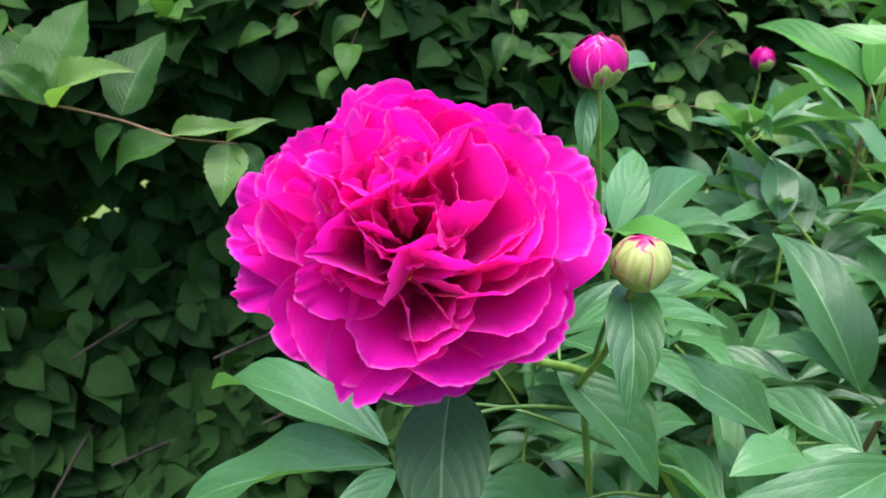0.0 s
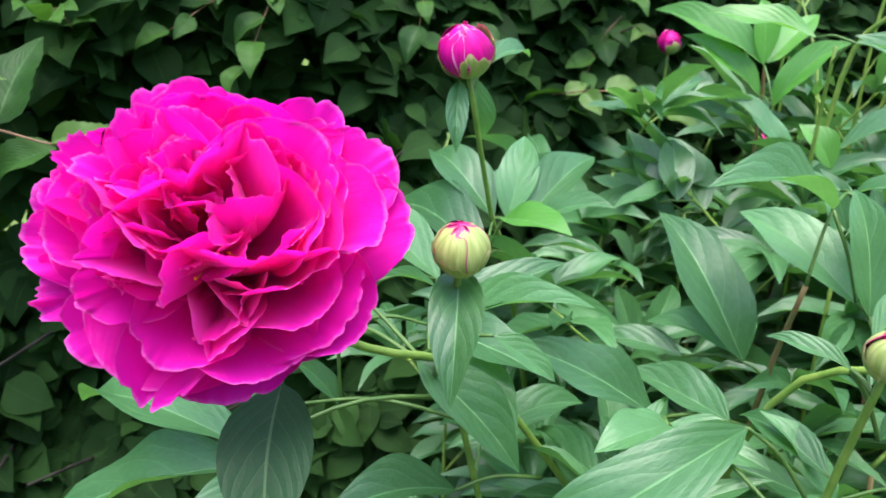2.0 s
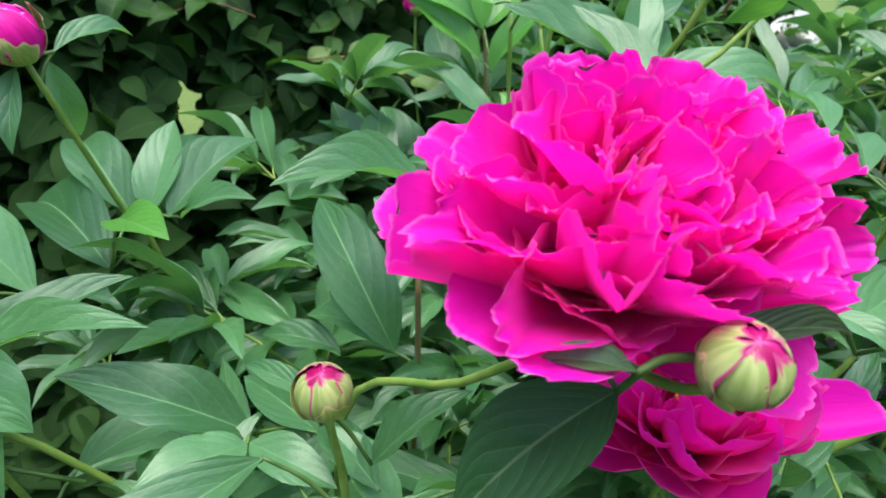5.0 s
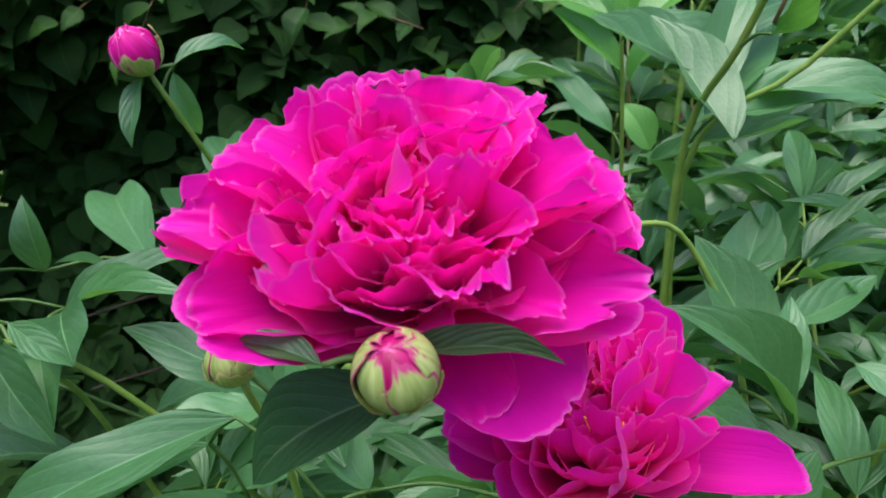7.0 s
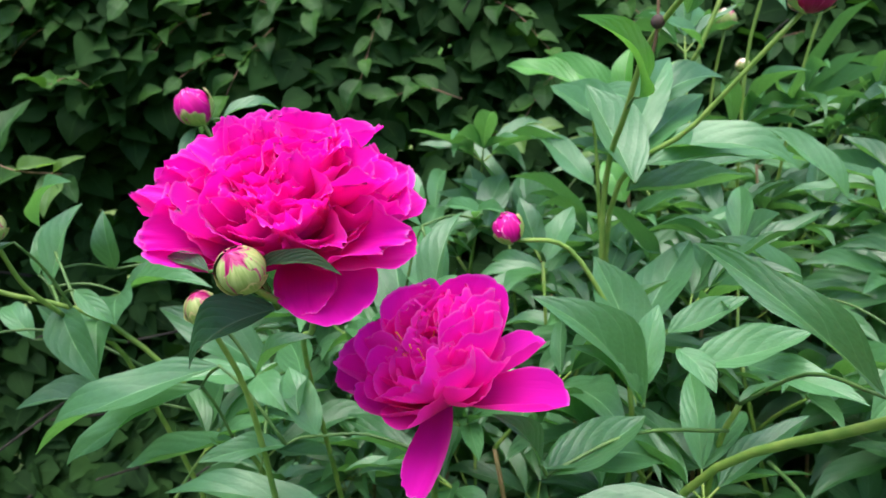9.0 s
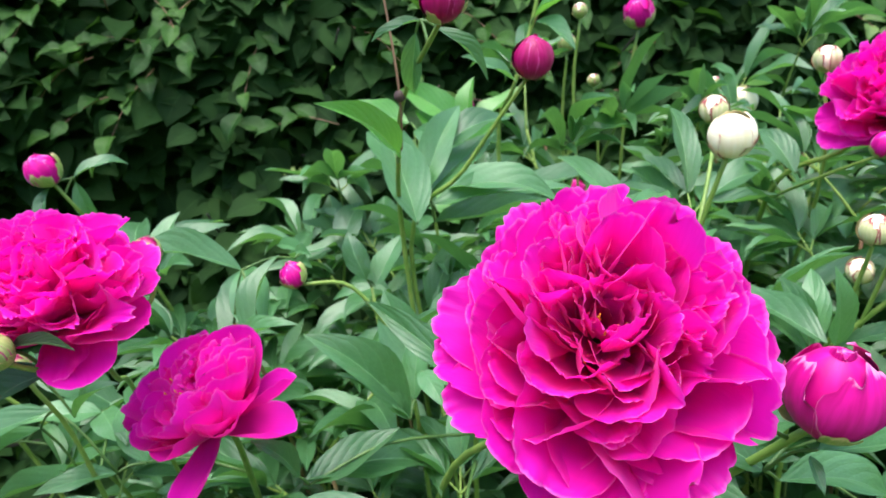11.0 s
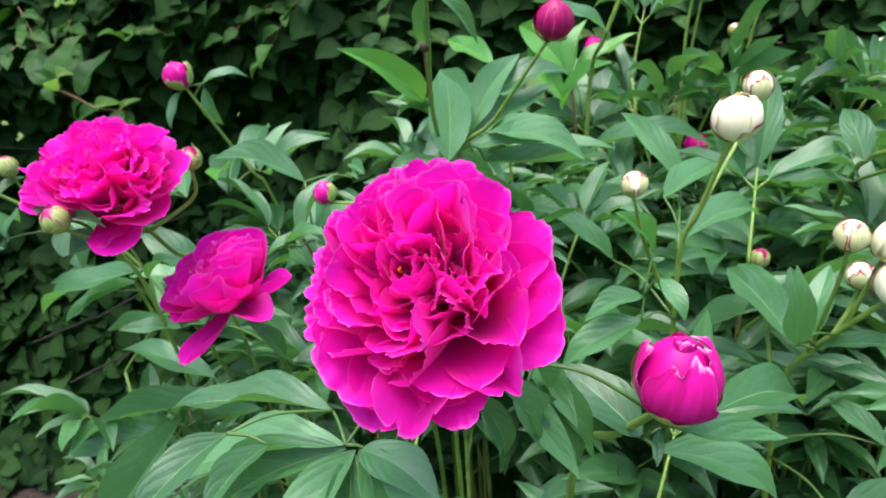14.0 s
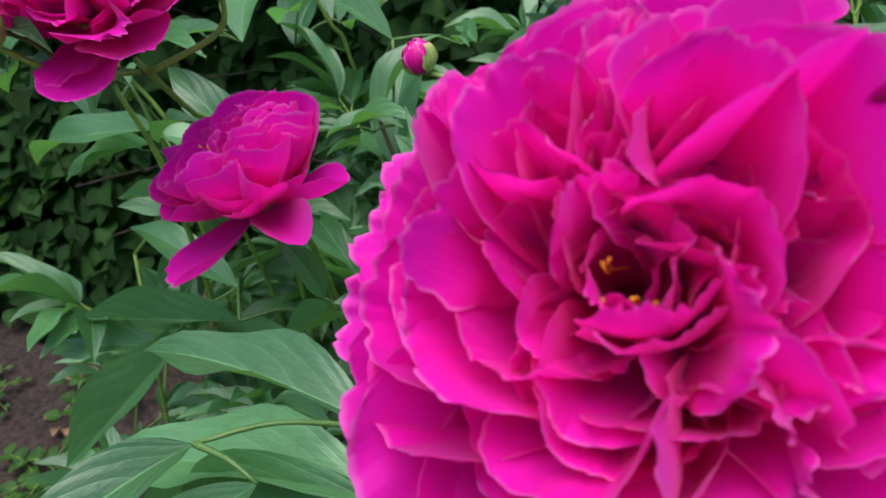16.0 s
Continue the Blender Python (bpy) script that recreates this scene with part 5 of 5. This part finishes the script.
leaf(pw, (1.018, 0.450, 0.657), (1.123, 0.530, 0.629), 0.28, (-0.15, -0.10, 0.95))
leaf(pw, (1.057, 0.523, 0.700), (0.998, 0.561, 0.720), 0.34, (-0.12, -0.52, 0.84))
leaf(pw, (1.076, 0.437, 0.685), (1.156, 0.511, 0.637), 0.28, (-0.19, -0.10, 0.95))

pp = budding((0.76, 0.40, 0), "fat magenta peony bud about to open, on an arching stem")
stem(pp, [(0.76, 0.40, -0.06), (0.77, 0.37, 0.5), (0.80, 0.31, 0.76), (0.845, 0.27, 0.825), (0.888, 0.232, 0.885)], 0.005, 0.0036)
bud(pp, (0.894, 0.221, 0.915), (0.12, -0.2, 0.95), 0.0275, "open", 43, squash=1.05)
leaf(pp, (0.798, 0.214, 0.909), (0.833, 0.252, 0.809), 0.30, (0.17, -0.45, 0.87))
leaf(pp, (0.798, 0.194, 0.897), (0.826, 0.225, 0.818), 0.30, (0.18, -0.44, 0.88))
leaf(pp, (0.866, 0.260, 0.834), (0.792, 0.281, 0.870), 0.52, (0.14, -0.47, 0.87))
leaf(pp, (0.890, 0.230, 0.869), (0.964, 0.271, 0.853), 0.30, (0.04, -0.48, 0.88))
leaf(pp, (0.913, 0.298, 0.845), (0.975, 0.419, 0.792), 0.30, (0.01, -0.50, 0.86))
leaf(pp, (0.884, 0.225, 0.868), (0.887, 0.206, 0.852), 0.35, (0.09, -0.45, 0.89))
leaf(pp, (0.876, 0.262, 0.824), (0.963, 0.296, 0.777), 0.36, (-0.06, -0.48, 0.87))

pn = leafy((0.37, 0.62, 0), "tall leafy peony shoot without a flower")
stem(pn, [(0.37, 0.62, -0.06), (0.37, 0.59, 0.5), (0.375, 0.53, 0.76), (0.37, 0.48, 0.88)], 0.0044, 0.0026, STEM_RED)
leaf(pn, (0.388, 0.488, 0.938), (0.273, 0.453, 0.969), 0.32, (0.48, -0.47, 0.75))
leaf(pn, (0.358, 0.536, 0.786), (0.315, 0.646, 0.896), 0.38, (-0.17, -0.57, 0.81))
leaf(pn, (0.406, 0.470, 0.867), (0.353, 0.561, 0.918), 0.46, (-0.24, -0.56, 0.79))
leaf(pn, (0.402, 0.448, 0.865), (0.422, 0.516, 0.945), 0.32, (-0.28, -0.55, 0.79))
leaf(pn, (0.432, 0.532, 0.935), (0.472, 0.487, 0.947), 0.28, (-0.32, -0.56, 0.76))
leaf(pn, (0.436, 0.553, 0.934), (0.386, 0.594, 0.935), 0.30, (-0.26, -0.60, 0.76))
leaf(pn, (0.391, 0.431, 0.870), (0.470, 0.426, 0.895), 0.30, (-0.31, -0.50, 0.81))
leaf(pn, (0.379, 0.409, 0.864), (0.436, 0.447, 0.878), 0.36, (-0.29, -0.50, 0.82))
leaf(pn, (0.314, 0.563, 0.781), (0.248, 0.608, 0.784), 0.40, (-0.11, -0.54, 0.84))
leaf(pn, (0.356, 0.538, 0.792), (0.290, 0.596, 0.803), 0.36, (-0.15, -0.54, 0.83))
leaf(pl, (0.450, 0.838, 0.836), (0.430, 0.954, 0.914), 0.48, (-0.19, -0.63, 0.75))
leaf(pl, (0.414, 0.842, 0.829), (0.335, 0.952, 0.862), 0.34, (-0.15, -0.63, 0.76))

pq = leafy((0.62, 0.46, 0), "low leafy peony shoot with long arching leaves")
stem(pq, [(0.62, 0.46, -0.06), (0.62, 0.43, 0.5), (0.64, 0.38, 0.76), (0.655, 0.36, 0.83)], 0.0044, 0.0026)
leaf(pq, (0.695, 0.209, 0.913), (0.607, 0.233, 0.986), 0.21, (-0.14, -0.60, 0.79))
leaf(pq, (0.619, 0.343, 0.867), (0.704, 0.369, 0.885), 0.40, (-0.11, -0.59, 0.80))
leaf(pq, (0.609, 0.344, 0.879), (0.632, 0.313, 0.861), 0.50, (-0.07, -0.58, 0.81))
leaf(pq, (0.663, 0.382, 0.851), (0.728, 0.323, 0.851), 0.34, (-0.15, -0.56, 0.82))
leaf(pq, (0.521, 0.273, 0.816), (0.587, 0.326, 0.835), 0.42, (0.01, -0.53, 0.85))
leaf(pq, (0.518, 0.273, 0.820), (0.609, 0.367, 0.766), 0.36, (0.00, -0.52, 0.86))
leaf(pq, (0.518, 0.265, 0.828), (0.491, 0.249, 0.872), 0.36, (0.08, -0.53, 0.85))

py = leafy((0.60, 1.08, 0), "tall peony shoot with bright young leaves")
stem(py, [(0.60, 1.08, -0.06), (0.60, 1.04, 0.6), (0.588, 0.99, 0.92), (0.584, 0.98, 1.0)], 0.0044, 0.0028, STEM_RED)
leaf(py, (0.583, 0.980, 1.003), (0.455, 1.073, 1.082), 0.32, (-0.24, -0.70, 0.68), "young")
leaf(py, (0.582, 0.981, 1.005), (0.596, 1.031, 1.092), 0.36, (-0.29, -0.68, 0.67), "young")
leaf(py, (0.587, 0.981, 1.006), (0.682, 1.029, 1.068), 0.40, (-0.31, -0.67, 0.68), "young")
leaf(py, (0.580, 0.941, 0.951), (0.670, 0.922, 1.033), 0.36, (-0.32, -0.64, 0.70), "young")
leaf(py, (0.574, 0.968, 0.963), (0.485, 1.034, 1.046), 0.30, (-0.25, -0.68, 0.69), "young")
leaf(ph, (0.581, 0.793, 0.895), (0.553, 0.826, 0.945), 0.62, (-0.30, -0.61, 0.73), "young")
leaf(py, (0.642, 0.880, 0.898), (0.823, 0.908, 0.913), 0.24, (-0.37, -0.58, 0.73))

pz = budding((0.61, 1.50, 0), "far peony shoot with a small magenta bud and bluish leaves")
stem(pz, [(0.61, 1.50, -0.06), (0.61, 1.46, 0.6), (0.615, 1.49, 0.86), (0.624, 1.492, 1.02)], 0.0044, 0.0028)
bud(pz, (0.625, 1.49, 1.038), (0, -0.2, 1), 0.023, "half", 33)
leaf(po, (0.600, 1.167, 0.871), (0.587, 1.276, 0.991), 0.45, (-0.23, -0.67, 0.71))
leaf(po, (0.600, 1.167, 0.871), (0.497, 1.276, 0.948), 0.32, (-0.21, -0.67, 0.72))
leaf(po, (0.603, 1.167, 0.872), (0.648, 1.212, 0.962), 0.32, (-0.25, -0.65, 0.71))
leaf(po, (0.516, 1.266, 0.866), (0.442, 1.390, 0.940), 0.32, (-0.16, -0.68, 0.71))
leaf(po, (0.474, 1.205, 0.823), (0.356, 1.318, 0.876), 0.28, (-0.13, -0.67, 0.73))


def far_bud(at, foot, radius, kind, label, seed, bend=(0.0, 0.0)):
    ob = budding((at[0], at[1], 0), label)
    x, y, z = foot
    stem(ob, [(at[0], at[1], -0.06), (at[0], at[1], 0.5), (x - bend[0], y + 0.02, z - 0.16), (x, y, z)], 0.004, 0.0026)
    bud(ob, Vector(foot) + Vector((0, -0.2, 1)).normalized() * radius * 0.95, (0, -0.2, 1), radius, kind, seed)
    return ob


pj = budding((0.62, 0.97, 0), "tall peony shoot with a thick green stem and closed buds")
stem(pj, [(0.62, 0.97, -0.06), (0.625, 0.93, 0.6), (0.64, 0.89, 0.99), (0.675, 0.85, 1.08), (0.715, 0.85, 1.185), (0.745, 0.84, 1.31)], 0.0046, 0.0034)
bud(pj, (0.748, 0.838, 1.325), (0.2, -0.1, 1), 0.014, "green", 61)
part("bud_stalk", tube_mesh("bud_stalk", [(0.703, 0.85, 1.15), (0.735, 0.855, 1.205), (0.775, 0.86, 1.27)], 0.0016, 0.0012, STEM_RED, 6, 4), pj)
bud(pj, (0.779, 0.858, 1.280), (0.4, -0.1, 1), 0.010, "green", 62)
leaf(pj, (0.712, 0.84, 1.170), (0.800, 0.80, 1.195), 0.30, (-0.1, -0.6, 0.8), "young")
leaf(pj, (0.715, 0.84, 1.165), (0.765, 0.79, 1.120), 0.34, (-0.1, -0.6, 0.8))
leaf(pj, (0.680, 0.84, 1.085), (0.610, 0.80, 1.130), 0.32, (0.1, -0.6, 0.8))
far_bud((0.76, 1.05), (0.778, 0.995, 1.165), 0.012, "green", "small closed green peony bud high on its stem", 63, (0.02, 0))
far_bud((0.80, 1.15), (0.872, 1.05, 1.14), 0.024, "open", "far pink peony bud on a thin stem", 51, (0.03, 0))
far_bud((0.72, 1.22), (0.755, 1.195, 1.112), 0.018, "green", "far pale green peony bud", 52, (0.02, 0))
far_bud((0.77, 1.32), (0.804, 1.305, 1.035), 0.013, "green", "far small pale green peony bud", 53)
far_bud((1.00, 1.45), (1.06, 1.42, 0.985), 0.018, "green", "far pale green peony bud on a slanting stem", 54, (0.06, 0))
far_bud((1.02, 0.95), (1.058, 0.745, 1.062), 0.016, "blush", "pale green peony bud behind an open bloom", 58)
far_bud((1.00, 1.30), (1.08, 1.28, 0.95), 0.030, "cream", "far half-open white peony bud", 55, (0.06, 0))
far_bud((0.74, 1.32), (0.752, 1.29, 0.805), 0.022, "open", "far low magenta peony bud", 56)
far_bud((0.56, 1.25), (0.546, 1.245, 1.01), 0.018, "open", "far dark pink peony bud", 57)


# ---- weeds and fallen leaves on the soil by the hedge's foot ----
def weed_plant():
    ob = thing("weed", (0, 0, 0), "low creeping weed with small round green leaves", "weed", "weeds on the soil")
    r = random.Random(77)
    for i in range(5):
        phi = i * 1.26 + r.uniform(-0.3, 0.3)
        d = Vector((math.cos(phi), math.sin(phi), 0))
        ln = r.uniform(0.05, 0.11)
        tip = d * ln + Vector((0, 0, 0.02))
        part("stem", tube_mesh("stem", [(0, 0, -0.02), d * ln * 0.5 + Vector((0, 0, 0.03)), tip], 0.0012, 0.0007, STEM, 5, 3), ob)
        for k in range(4):
            at = d * ln * (0.4 + 0.2 * k) + Vector((0, 0, 0.028 - 0.003 * k))
            e = (d * 0.5 + d.cross(Vector((0, 0, 1))) * (0.9 if k % 2 else -0.9) + Vector((0, 0, r.uniform(0, 0.4)))).normalized()
            size = r.uniform(0.016, 0.03)
            part("leaf", hedge_meshes[(i + k) % 6], ob, aim(at, at + e * size, (r.gauss(0, 0.3), -0.3, 1), size * 0.8))
    return ob


weed = weed_plant()
r = random.Random(78)
for k in range(12):
    x = r.uniform(-0.95, -0.22)
    y = 0.10 + 0.384 * x + r.uniform(0.35, 0.72)
    z = 0.05 * noise.noise((x * 3, (y - 0.5) * 3, 0)) - 0.015
    m = Matrix.Translation((x, y, z)) @ Matrix.Rotation(r.uniform(0, 6.28), 4, "Z") @ Matrix.Scale(r.uniform(0.6, 1.3), 4)
    if k:
        copy_thing(weed, m)
    else:
        weed.matrix_basis = m
fallen = [sheet_mesh("fallen_leaf", leaf_point(oval, 0.12, 0.2, 0.08, 0.2, 2.0 * i), 6, 12, TWIG) for i in range(2)]
for k in range(16):
    x = r.uniform(-0.95, -0.22)
    y = 0.10 + 0.384 * x + r.uniform(0.3, 0.72)
    z = 0.05 * noise.noise((x * 3, (y - 0.5) * 3, 0)) - 0.008
    ob = tagged(new("fallen_leaf", fallen[k % 2]), "dry brown fallen leaf lying on the soil", "leaf", "fallen leaves")
    phi, size = r.uniform(0, 6.28), r.uniform(0.03, 0.05)
    ob.matrix_basis = aim((x, y, z), (x + size * math.cos(phi), y + size * math.sin(phi), z + 0.004), (r.gauss(0, 0.2), r.gauss(0, 0.2), 1), size * 0.6)
